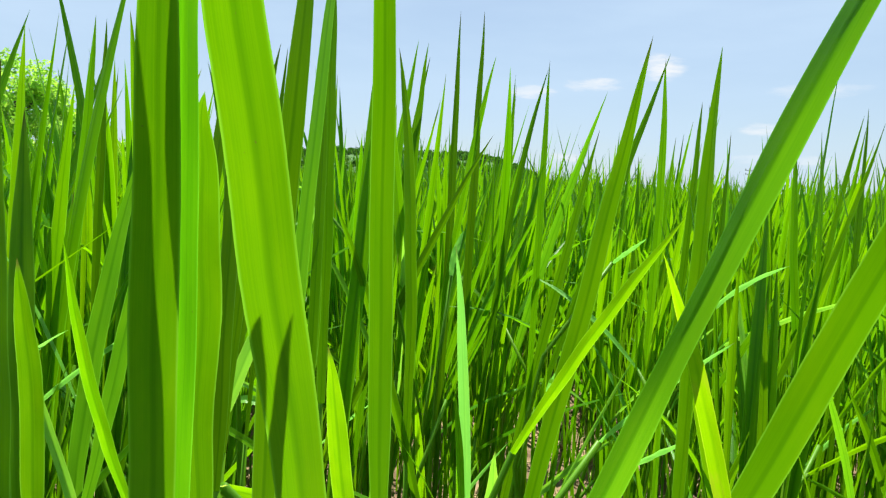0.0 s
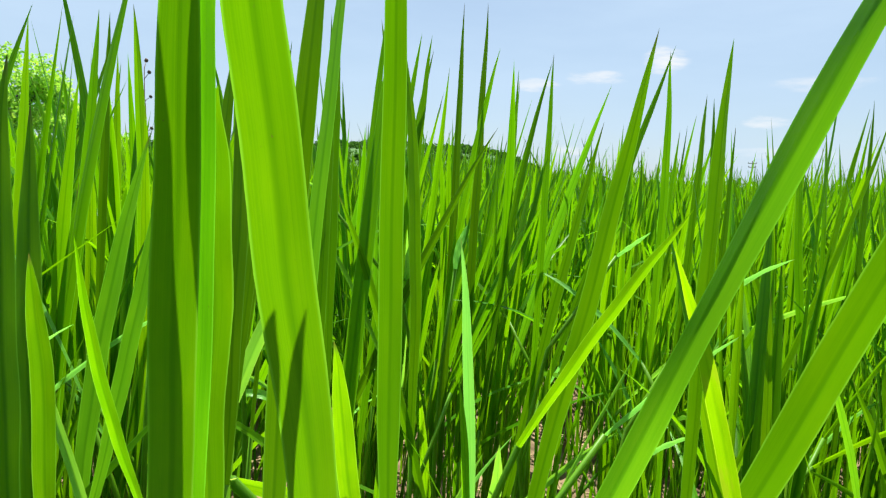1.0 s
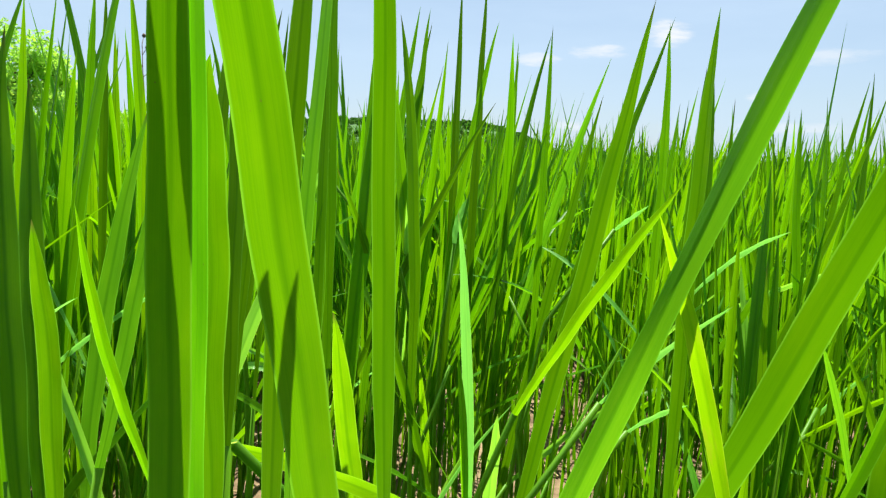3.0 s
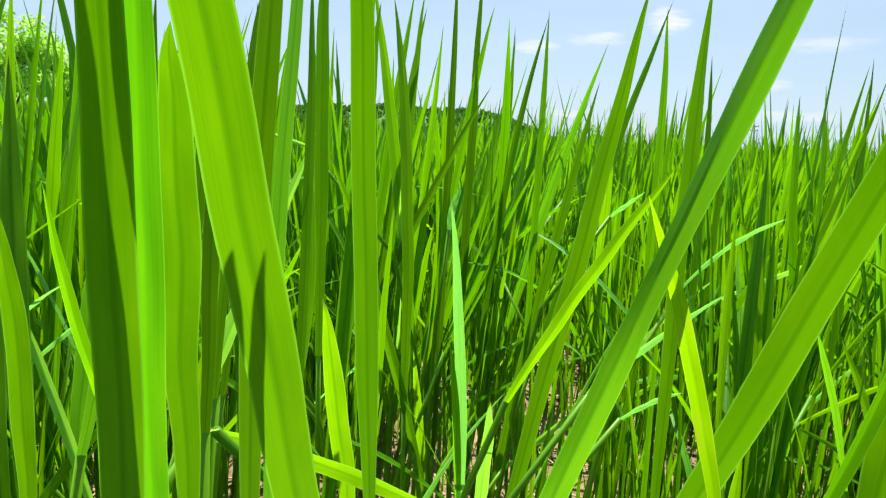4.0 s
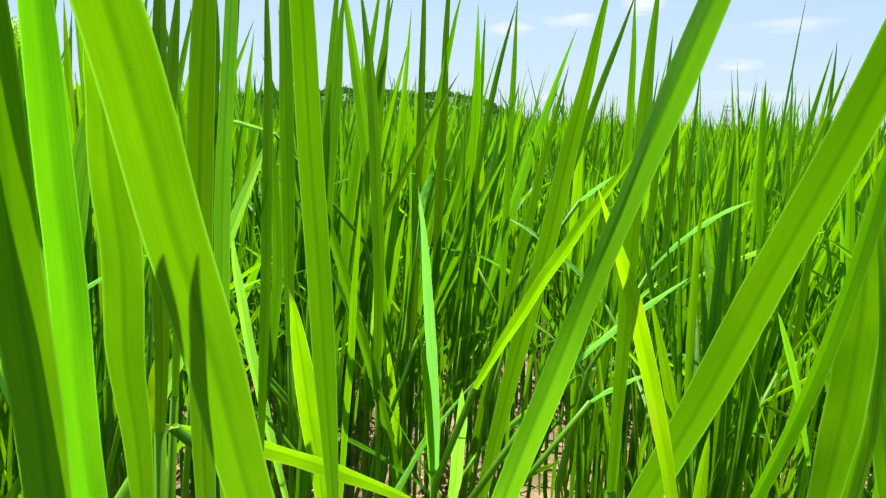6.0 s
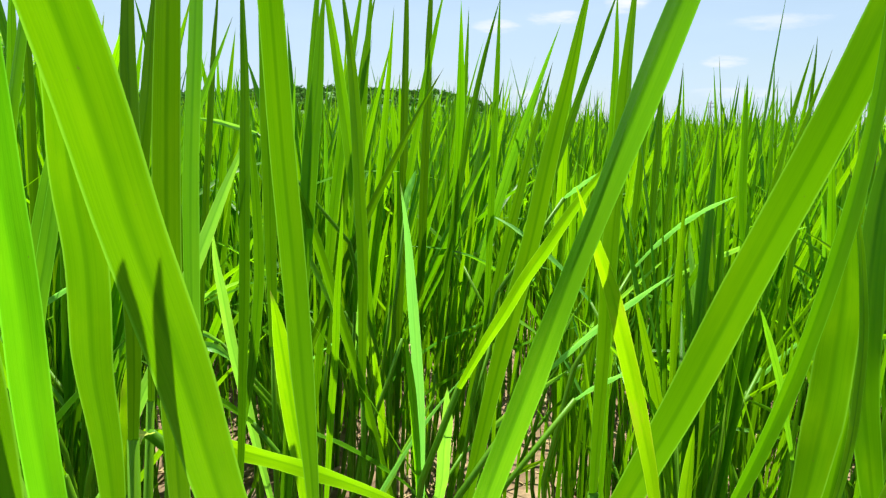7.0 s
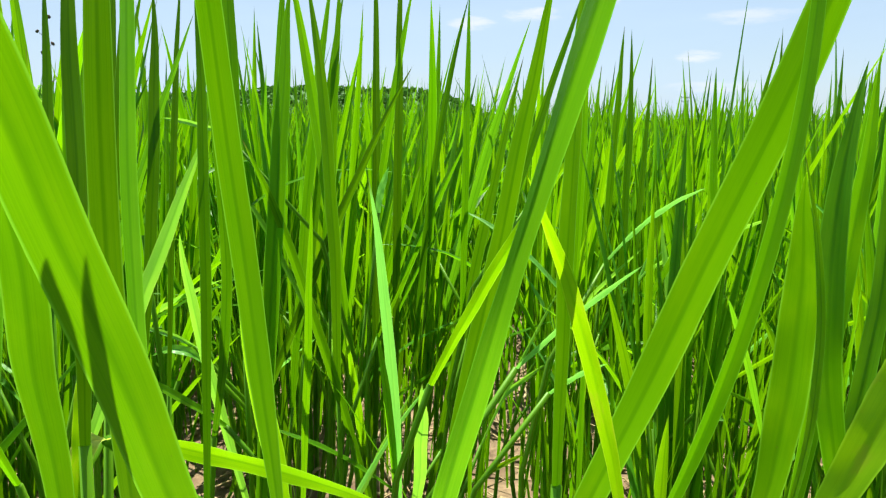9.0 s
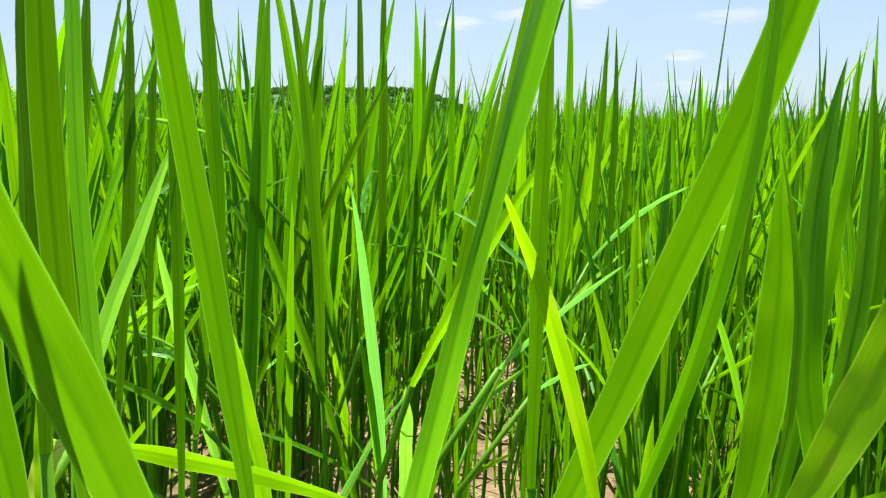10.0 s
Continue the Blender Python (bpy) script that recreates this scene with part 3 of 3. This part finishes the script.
SHOOT_LABELS = {
    "leaf_green": "bright green rice shoot with one long broad leaf",
    "leaf_young": "yellow-green sunlit rice shoot with a broad leaf",
    "leaf_dark": "deep green rice shoot with a folded narrow leaf",
    "leaf_painted_sheen": "green rice shoot with bluish sky sheen painted on its narrow leaf",
    "leaf_lit": "pale green rice shoot with a highlight painted over its glossy leaf",
    "leaf_shaded": "dark green rice shoot with shade painted into its long leaf",
    "leaf_half_shaded": "dull green rice shoot with some shade painted into its leaf",
    "leaf_olive": "olive green rice shoot with a long broad leaf",
    "leaf_skylit": "cool green rice shoot painted as the skylit half of a leaf",
    "leaf_yellowing": "yellowing rice shoot with a brown-edged leaf",
    "leaf_shine_tint": "light green rice shoot with shine painted into its leaf",
    "leaf_sunlit": "vivid green rice shoot with sunlight put into its leaf colour",
    "leaf_pale": "pale creased rice leaf bent over its shoot",
}
hero_count = 0


def hero(tip, mid, base, width, turn, fold, mat, culm=True, twist=0.0, outline=profile, turned=1.0):
    """A rice shoot: its culm from the soil and the one long leaf that it carries."""
    global hero_count
    hero_count += 1
    tip, mid, base = Vector(tip), Vector(mid), Vector(base)
    drift = (base - mid)
    drift.z = 0
    foot = Vector((base.x, base.y, 0)) + drift * 0.5
    foot.z = bumpy(foot.x, foot.y)
    shoot = empty("rice_shoot", foot)
    tagged(shoot, SHOOT_LABELS[mat.name], "rice shoot", NEAR_GROUP)
    along = (tip - base).normalized()
    # leaf set broadside to the camera's view, before its own turn
    side = along.cross(mid - VIEWPOINT).normalized()
    if side.cross(along).z < 0:
        side = -side
    side = Matrix.Rotation(radians(turn), 3, along) @ side
    part("leaf", blade_mesh("leaf", tip, mid, base, width, side, fold, mat, 64, 8, 0.05, hero_count, foot, twist, outline, turned), shoot)
    if culm:
        top = base - foot
        down = (base - mid).normalized()
        down.z = min(down.z, -0.8)
        k = top + down * (top.z * 0.45)
        pts = [Vector((0, 0, -0.015)) * (1 - s) ** 2 + k * (2 * s * (1 - s)) + top * s * s for s in (0, 0.25, 0.5, 0.75, 1.0)]
        part("culm", tube_mesh("culm", pts, [0.0034, 0.0030, 0.0027, 0.0024, min(0.0022, width * 0.3)], CULM, 7), shoot)


hero((-0.0157, 0.0674, 0.6388), (-0.0195, 0.0744, 0.5968), (-0.0294, 0.0957, 0.5316), 0.0060, 6, 8, LEAF_OLIVE, outline=long_profile(1.0, 2.6))
hero((-0.0186, 0.0822, 0.6473), (-0.0228, 0.0904, 0.5974), (-0.0343, 0.1161, 0.5192), 0.0060, 12, 22, LEAF_SUNLIT, outline=long_profile(1.0, 2.2))
hero((-0.0088, 0.0550, 0.6433), (-0.0154, 0.0974, 0.5998), (-0.0165, 0.1703, 0.4804), 0.0118, 0, 14, LEAF_OLIVE, outline=long_profile(1.0, 2.1))
hero((-0.0166, 0.1469, 0.6579), (-0.0255, 0.1523, 0.5761), (-0.0377, 0.1858, 0.4695), 0.0064, 0, 14, LEAF_SHADED, outline=long_profile(0.8, 4.5))
# lighter half of the folded leaf above, added as a shoot of its own
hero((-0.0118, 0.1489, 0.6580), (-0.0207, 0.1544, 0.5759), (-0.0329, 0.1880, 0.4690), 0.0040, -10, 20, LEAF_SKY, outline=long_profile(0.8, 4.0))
hero((-0.0007, 0.1126, 0.6902), (-0.0039, 0.1674, 0.6016), (-0.0064, 0.2407, 0.4319), 0.0082, 0, 20, LEAF_HALF_SHADED, outline=long_profile(0.4, 2.2))
hero((0.0686, 0.0699, 0.6468), (0.0601, 0.1023, 0.6026), (0.0468, 0.1824, 0.4730), 0.0072, 5, 12, LEAF_BLUE, twist=-52, outline=long_profile(1.0, 3.0), turned=0.3)
hero((0.1532, 0.1534, 0.6985), (0.1342, 0.1692, 0.6049), (0.1079, 0.2413, 0.4325), 0.0122, 10, 12, LEAF_OLIVE, outline=long_profile(0.9, 2.6))
hero((0.0688, 0.1725, 0.5819), (0.0930, 0.1909, 0.5283), (0.1081, 0.1899, 0.4688), 0.0061, 0, 20, LEAF_YELLOW)
hero((-0.0303, 0.1186, 0.6113), (-0.0417, 0.1482, 0.5670), (-0.0510, 0.1735, 0.4780), 0.0104, 0, 22, LEAF_OLIVE)
hero((0.0961, 0.1177, 0.6656), (0.0924, 0.0996, 0.5992), (0.0773, 0.1043, 0.5265), 0.0030, 20, 24, LEAF_DARK, outline=long_profile(0.6, 2.5))
hero((-0.1708, 0.2759, 0.6402), (-0.1597, 0.2521, 0.5411), (-0.1424, 0.2289, 0.4455), 0.0115, 0, 20, LEAF_OLIVE)
hero((-0.1983, 0.3354, 0.6252), (-0.1828, 0.3045, 0.5151), (-0.1643, 0.2764, 0.4150), 0.0138, 0, 22, LEAF_OLIVE)
hero((-0.2126, 0.5041, 0.6223), (-0.2435, 0.4855, 0.4668), (-0.2546, 0.4682, 0.3122), 0.0165, 0, 20, LEAF_BLUE)
hero((-0.1860, 0.3029, 0.5207), (-0.1650, 0.3043, 0.4562), (-0.1478, 0.3050, 0.3867), 0.0056, 0, 24, LEAF_LIT)
hero((0.1754, 0.2215, 0.5792), (0.1865, 0.2322, 0.5091), (0.1856, 0.2437, 0.4234), 0.0160, 0, 16, LEAF_OLIVE)
hero((0.2700, 0.3234, 0.6268), (0.2424, 0.2935, 0.5132), (0.2500, 0.2700, 0.4054), 0.0150, 0, 20, LEAF)
hero((0.1802, 0.2308, 0.5865), (0.1803, 0.2102, 0.5214), (0.1617, 0.1925, 0.4603), 0.0036, 0, 26, LEAF_YOUNG)
hero((0.3203, 0.3815, 0.6375), (0.3113, 0.3758, 0.4914), (0.2897, 0.3717, 0.3269), 0.0142, 0, 22, LEAF)
hero((0.3009, 0.3461, 0.6292), (0.2840, 0.3125, 0.5068), (0.2430, 0.2833, 0.3919), 0.0112, 0, 22, LEAF)
hero((0.1382, 0.1140, 0.5917), (0.1263, 0.1100, 0.5586), (0.1080, 0.1071, 0.5241), 0.0090, 0, 14, LEAF_YELLOW)
hero((-0.055, 0.397, 0.495), (-0.052, 0.453, 0.390), (-0.046, 0.499, 0.260), 0.0175, 0, 16, LEAF_YOUNG)
hero((0.120, 0.296, 0.588), (0.088, 0.327, 0.522), (0.060, 0.385, 0.437), 0.0076, 0, 20, LEAF_YOUNG)
hero((0.248, 0.723, 0.747), (0.182, 0.702, 0.554), (0.123, 0.698, 0.359), 0.0121, 28, 20, LEAF_HALF_SHADED)
hero((0.087, 0.191, 0.639), (0.086, 0.191, 0.574), (0.086, 0.192, 0.484), 0.0062, 28, 24, LEAF_OLIVE)
hero((0.207, 0.847, 0.675), (0.148, 0.823, 0.416), (0.086, 0.819, 0.073), 0.0175, 28, 20, LEAF_OLIVE)
hero((0.136, 0.836, 0.754), (0.133, 0.821, 0.543), (0.133, 0.835, 0.272), 0.0111, 0, 30, LEAF_DARK)
hero((0.140, 0.869, 0.750), (0.098, 0.854, 0.540), (0.070, 0.858, 0.259), 0.0113, 0, 30, LEAF_HALF_SHADED)
hero((0.055, 0.895, 0.826), (0.051, 0.884, 0.554), (0.045, 0.874, 0.206), 0.0143, 0, 30, LEAF_SHADED)
hero((0.024, 0.895, 0.824), (0.021, 0.878, 0.529), (0.017, 0.865, 0.158), 0.0143, 20, 30, LEAF_SHADED)
hero((-0.012, 0.845, 0.754), (-0.042, 0.823, 0.562), (-0.070, 0.808, 0.304), 0.0114, 0, 30, LEAF_OLIVE)
hero((-0.075, 0.810, 0.779), (-0.041, 0.802, 0.551), (-0.003, 0.783, 0.247), 0.0172, 0, 25, LEAF)
hero((-0.046, 0.314, 0.669), (-0.045, 0.302, 0.556), (-0.051, 0.299, 0.419), 0.0060, 0, 30, LEAF_HALF_SHADED)
hero((0.064, 0.724, 0.652), (-0.040, 0.771, 0.439), (-0.176, 0.838, 0.100), 0.0139, 0, 35, LEAF_SHADED)
hero((-0.081, 0.146, 0.577), (-0.090, 0.164, 0.534), (-0.099, 0.178, 0.465), 0.0067, 0, 25, LEAF_OLIVE)
hero((-0.083, 0.167, 0.579), (-0.091, 0.197, 0.526), (-0.094, 0.230, 0.469), 0.0046, 0, 25, LEAF)
hero((0.492, 0.561, 0.674), (0.476, 0.532, 0.517), (0.449, 0.502, 0.250), 0.0165, 45, 25, LEAF_HALF_SHADED)
hero((0.052, 0.432, 0.317), (-0.037, 0.351, 0.406), (-0.095, 0.298, 0.451), 0.0125, 35, 10, LEAF_YOUNG)
hero((-0.070, 0.221, 0.461), (-0.069, 0.223, 0.483), (-0.064, 0.232, 0.484), 0.0090, 0, 20, LEAF_PALE)
hero((-0.043, 0.312, 0.595), (-0.077, 0.312, 0.515), (-0.109, 0.311, 0.439), 0.0081, 0, 20, LEAF_LIT)
hero((-0.061, 0.219, 0.523), (-0.064, 0.215, 0.500), (-0.065, 0.211, 0.473), 0.0062, 0, 20, LEAF_YELLOW)
hero((-0.077, 0.539, 0.580), (-0.034, 0.588, 0.429), (0.031, 0.631, 0.150), 0.0113, 0, 30, LEAF_OLIVE)
hero((-0.021, 0.502, 0.544), (-0.032, 0.537, 0.398), (-0.048, 0.585, 0.208), 0.0080, 0, 30, LEAF)
hero((-0.044, 0.599, 0.709), (-0.059, 0.572, 0.516), (-0.079, 0.543, 0.229), 0.0175, 0, 24, LEAF_DARK)
hero((0.367, 0.836, 0.677), (0.351, 0.811, 0.439), (0.335, 0.806, 0.141), 0.0113, 28, 24, LEAF_HALF_SHADED)
hero((-0.055, 0.217, 0.668), (-0.053, 0.203, 0.578), (-0.054, 0.195, 0.501), 0.0060, 0, 20, LEAF_SHADED)
hero((-0.217, 0.550, 0.704), (-0.218, 0.533, 0.576), (-0.228, 0.533, 0.447), 0.0089, 0, 20, LEAF_SHADED)
hero((-0.236, 0.615, 0.666), (-0.237, 0.599, 0.539), (-0.245, 0.592, 0.368), 0.0106, 0, 20, LEAF_DARK)
hero((-0.037, 0.651, 0.725), (-0.018, 0.626, 0.553), (-0.013, 0.611, 0.338), 0.0135, 0, 24, LEAF_OLIVE)
hero((0.446, 0.663, 0.678), (0.378, 0.644, 0.490), (0.293, 0.639, 0.271), 0.0111, 45, 24, LEAF_OLIVE)
hero((-0.072, 0.424, 0.610), (-0.075, 0.456, 0.483), (-0.103, 0.507, 0.347), 0.0087, 0, 24, LEAF_HALF_SHADED)
hero((0.238, 0.377, 0.493), (0.282, 0.421, 0.434), (0.333, 0.469, 0.342), 0.0057, 0, 24, LEAF_BLUE)
hero((0.381, 0.807, 0.511), (0.420, 0.792, 0.398), (0.476, 0.769, 0.118), 0.0148, 0, 24, LEAF_OLIVE)
hero((0.062, 0.510, 0.386), (0.065, 0.568, 0.296), (0.062, 0.626, 0.187), 0.0141, 0, 18, LEAF_LIT)
hero((-0.009, 0.677, 0.372), (0.002, 0.759, 0.227), (0.014, 0.817, 0.040), 0.0124, 0, 20, LEAF_YOUNG)
hero((-0.256, 0.396, 0.714), (-0.262, 0.396, 0.565), (-0.272, 0.407, 0.367), 0.0110, 0, 24, LEAF_DARK)
hero((-0.368, 0.727, 0.759), (-0.385, 0.727, 0.584), (-0.421, 0.742, 0.345), 0.0128, 0, 24, LEAF_DARK)
hero((-0.363, 0.741, 0.759), (-0.372, 0.741, 0.589), (-0.391, 0.757, 0.356), 0.0118, 0, 30, LEAF_SHADED)
hero((-0.302, 0.665, 0.751), (-0.296, 0.667, 0.597), (-0.304, 0.683, 0.369), 0.0124, 0, 24, LEAF)
hero((-0.081, 0.538, 0.754), (-0.083, 0.540, 0.609), (-0.086, 0.554, 0.403), 0.0137, 0, 24, LEAF_HALF_SHADED)
hero((-0.014, 0.822, 0.766), (-0.028, 0.822, 0.594), (-0.038, 0.833, 0.352), 0.0117, 0, 24, LEAF_OLIVE)
hero((0.071, 0.850, 0.760), (0.039, 0.848, 0.592), (0.008, 0.857, 0.355), 0.0110, 0, 24, LEAF)
hero((0.265, 0.792, 0.754), (0.271, 0.793, 0.572), (0.272, 0.806, 0.326), 0.0115, 0, 24, LEAF_DARK)
hero((0.334, 0.850, 0.715), (0.331, 0.850, 0.561), (0.326, 0.863, 0.358), 0.0121, 28, 24, LEAF_HALF_SHADED)
hero((0.536, 0.842, 0.706), (0.493, 0.822, 0.530), (0.456, 0.807, 0.279), 0.0121, 45, 24, LEAF_OLIVE)
hero((0.464, 0.859, 0.668), (0.466, 0.841, 0.509), (0.492, 0.832, 0.287), 0.0118, 0, 24, LEAF_DARK)
hero((-0.090, 0.472, 0.662), (-0.129, 0.466, 0.559), (-0.183, 0.469, 0.413), 0.0058, 0, 24, LEAF_BLUE)
hero((-0.117, 0.478, 0.682), (-0.120, 0.464, 0.564), (-0.138, 0.459, 0.403), 0.0092, 0, 24, LEAF_SHADED)
hero((-0.029, 0.882, 0.781), (-0.059, 0.849, 0.540), (-0.088, 0.820, 0.228), 0.0146, 0, 24, LEAF)
hero((0.352, 0.872, 0.715), (0.346, 0.841, 0.511), (0.332, 0.817, 0.261), 0.0127, 28, 24, LEAF_HALF_SHADED)
hero((0.363, 0.681, 0.495), (0.365, 0.746, 0.419), (0.348, 0.827, 0.300), 0.0127, 45, 24, LEAF_HALF_SHADED)
hero((-0.181, 0.678, 0.595), (-0.153, 0.674, 0.590), (-0.124, 0.686, 0.581), 0.0058, 0, 24, LEAF_LIT)
hero((-0.114, 0.489, 0.514), (-0.118, 0.550, 0.399), (-0.099, 0.616, 0.194), 0.0106, 0, 24, LEAF_LIT)
hero((-0.031, 0.734, 0.537), (-0.036, 0.843, 0.400), (-0.048, 0.963, 0.188), 0.0099, 0, 24, LEAF_LIT)
hero((-0.200, 0.655, 0.361), (-0.173, 0.653, 0.368), (-0.153, 0.665, 0.350), 0.0112, 20, 20, LEAF_LIT)
hero((-0.206, 0.633, 0.399), (-0.175, 0.627, 0.394), (-0.153, 0.639, 0.376), 0.0055, 0, 20, LEAF_LIT)
hero((0.240, 0.761, 0.215), (0.269, 0.752, 0.193), (0.297, 0.745, 0.165), 0.0056, 0, 20, LEAF_OLIVE)
hero((0.199, 0.714, 0.211), (0.168, 0.713, 0.196), (0.135, 0.715, 0.176), 0.0066, 0, 20, LEAF_YELLOW)
hero((0.373, 0.730, 0.266), (0.401, 0.723, 0.237), (0.420, 0.714, 0.203), 0.0080, 0, 20, LEAF_BLUE)
hero((0.163, 0.134, 0.517), (0.149, 0.135, 0.512), (0.138, 0.140, 0.504), 0.0030, 0, 20, LEAF_YELLOW)
hero((0.026, 0.467, 0.448), (0.036, 0.509, 0.358), (0.043, 0.564, 0.235), 0.0078, 0, 24, LEAF)
hero((-0.051, 0.252, 0.646), (-0.059, 0.246, 0.580), (-0.069, 0.247, 0.490), 0.0051, 0, 24, LEAF_SHADED)
hero((-0.123, 0.564, 0.704), (-0.132, 0.548, 0.570), (-0.145, 0.537, 0.375), 0.0063, 0, 24, LEAF_SHADED)
hero((-0.148, 0.499, 0.696), (-0.158, 0.488, 0.585), (-0.175, 0.490, 0.462), 0.0124, 0, 24, LEAF_SHADED)
hero((-0.052, 0.626, 0.742), (-0.061, 0.600, 0.554), (-0.074, 0.590, 0.351), 0.0126, 0, 24, LEAF_DARK)
hero((-0.192, 0.570, 0.690), (-0.173, 0.560, 0.606), (-0.167, 0.567, 0.499), 0.0057, 0, 24, LEAF_DARK)
hero((-0.103, 0.269, 0.598), (-0.113, 0.261, 0.531), (-0.128, 0.257, 0.459), 0.0076, 0, 20, LEAF_BLUE)
hero((0.499, 0.777, 0.707), (0.480, 0.745, 0.483), (0.458, 0.723, 0.199), 0.0124, 45, 24, LEAF_HALF_SHADED)
hero((0.370, 0.778, 0.477), (0.375, 0.766, 0.416), (0.381, 0.750, 0.343), 0.0086, 0, 24, LEAF_LIT)
hero((0.1450, 0.4480, 0.7003), (0.1138, 0.4640, 0.5085), (0.0694, 0.4813, 0.2669), 0.0158, 8, 16, LEAF_OLIVE)
hero((0.0219, 0.4750, 0.5554), (0.0370, 0.5150, 0.4059), (0.0448, 0.5550, 0.2157), 0.0100, 0, 10, LEAF_SHINE_TINT)
hero((0.0381, 0.7877, 0.5413), (0.0290, 0.7831, 0.5145), (0.0253, 0.7785, 0.4878), 0.0090, 0, 12, LEAF_SHINE_TINT)
hero((0.3574, 0.6464, 0.5315), (0.3038, 0.6447, 0.5041), (0.2491, 0.6201, 0.4638), 0.0093, 55, 14, LEAF_SHINE_TINT)
hero((0.1985, 0.4072, 0.5064), (0.1572, 0.4042, 0.4771), (0.1161, 0.4000, 0.4408), 0.0075, 55, 14, LEAF_SHINE_TINT)
hero((0.2015, 0.4709, 0.4147), (0.1801, 0.4709, 0.4070), (0.1566, 0.4696, 0.3926), 0.0072, 55, 14, LEAF_SHINE_TINT)
hero((0.2298, 0.6989, 0.5481), (0.2089, 0.6973, 0.5329), (0.1940, 0.6960, 0.5207), 0.0087, 55, 14, LEAF_SHINE_TINT)


def leaning_leaves(count, seed):
    """Low leaves that lean across one another between the clumps behind the clearing."""
    r = random.Random(seed)
    for i in range(count):
        x, y, z = r.uniform(-0.42, 0.78), r.uniform(0.50, 0.98), r.uniform(0.20, 0.40)
        lean, heading, length = radians(r.uniform(25, 62)), r.choice((0.0, math.pi)) + r.uniform(-0.7, 0.7), r.uniform(0.10, 0.22)
        base = Vector((x, y, z))
        out = Vector((math.cos(heading), math.sin(heading), 0))
        tip = base + out * (length * math.sin(lean)) + Vector((0, 0, length * math.cos(lean)))
        mid = base.lerp(tip, 0.5) + Vector((0, 0, length * r.uniform(0.02, 0.08)))
        hero(tip, mid, base, r.uniform(0.0055, 0.0095), r.uniform(20, 60), 16, (LEAF, LEAF_SHINE_TINT, LEAF_YOUNG, LEAF_LIT, LEAF_OLIVE)[i % 5])


leaning_leaves(60, 41)
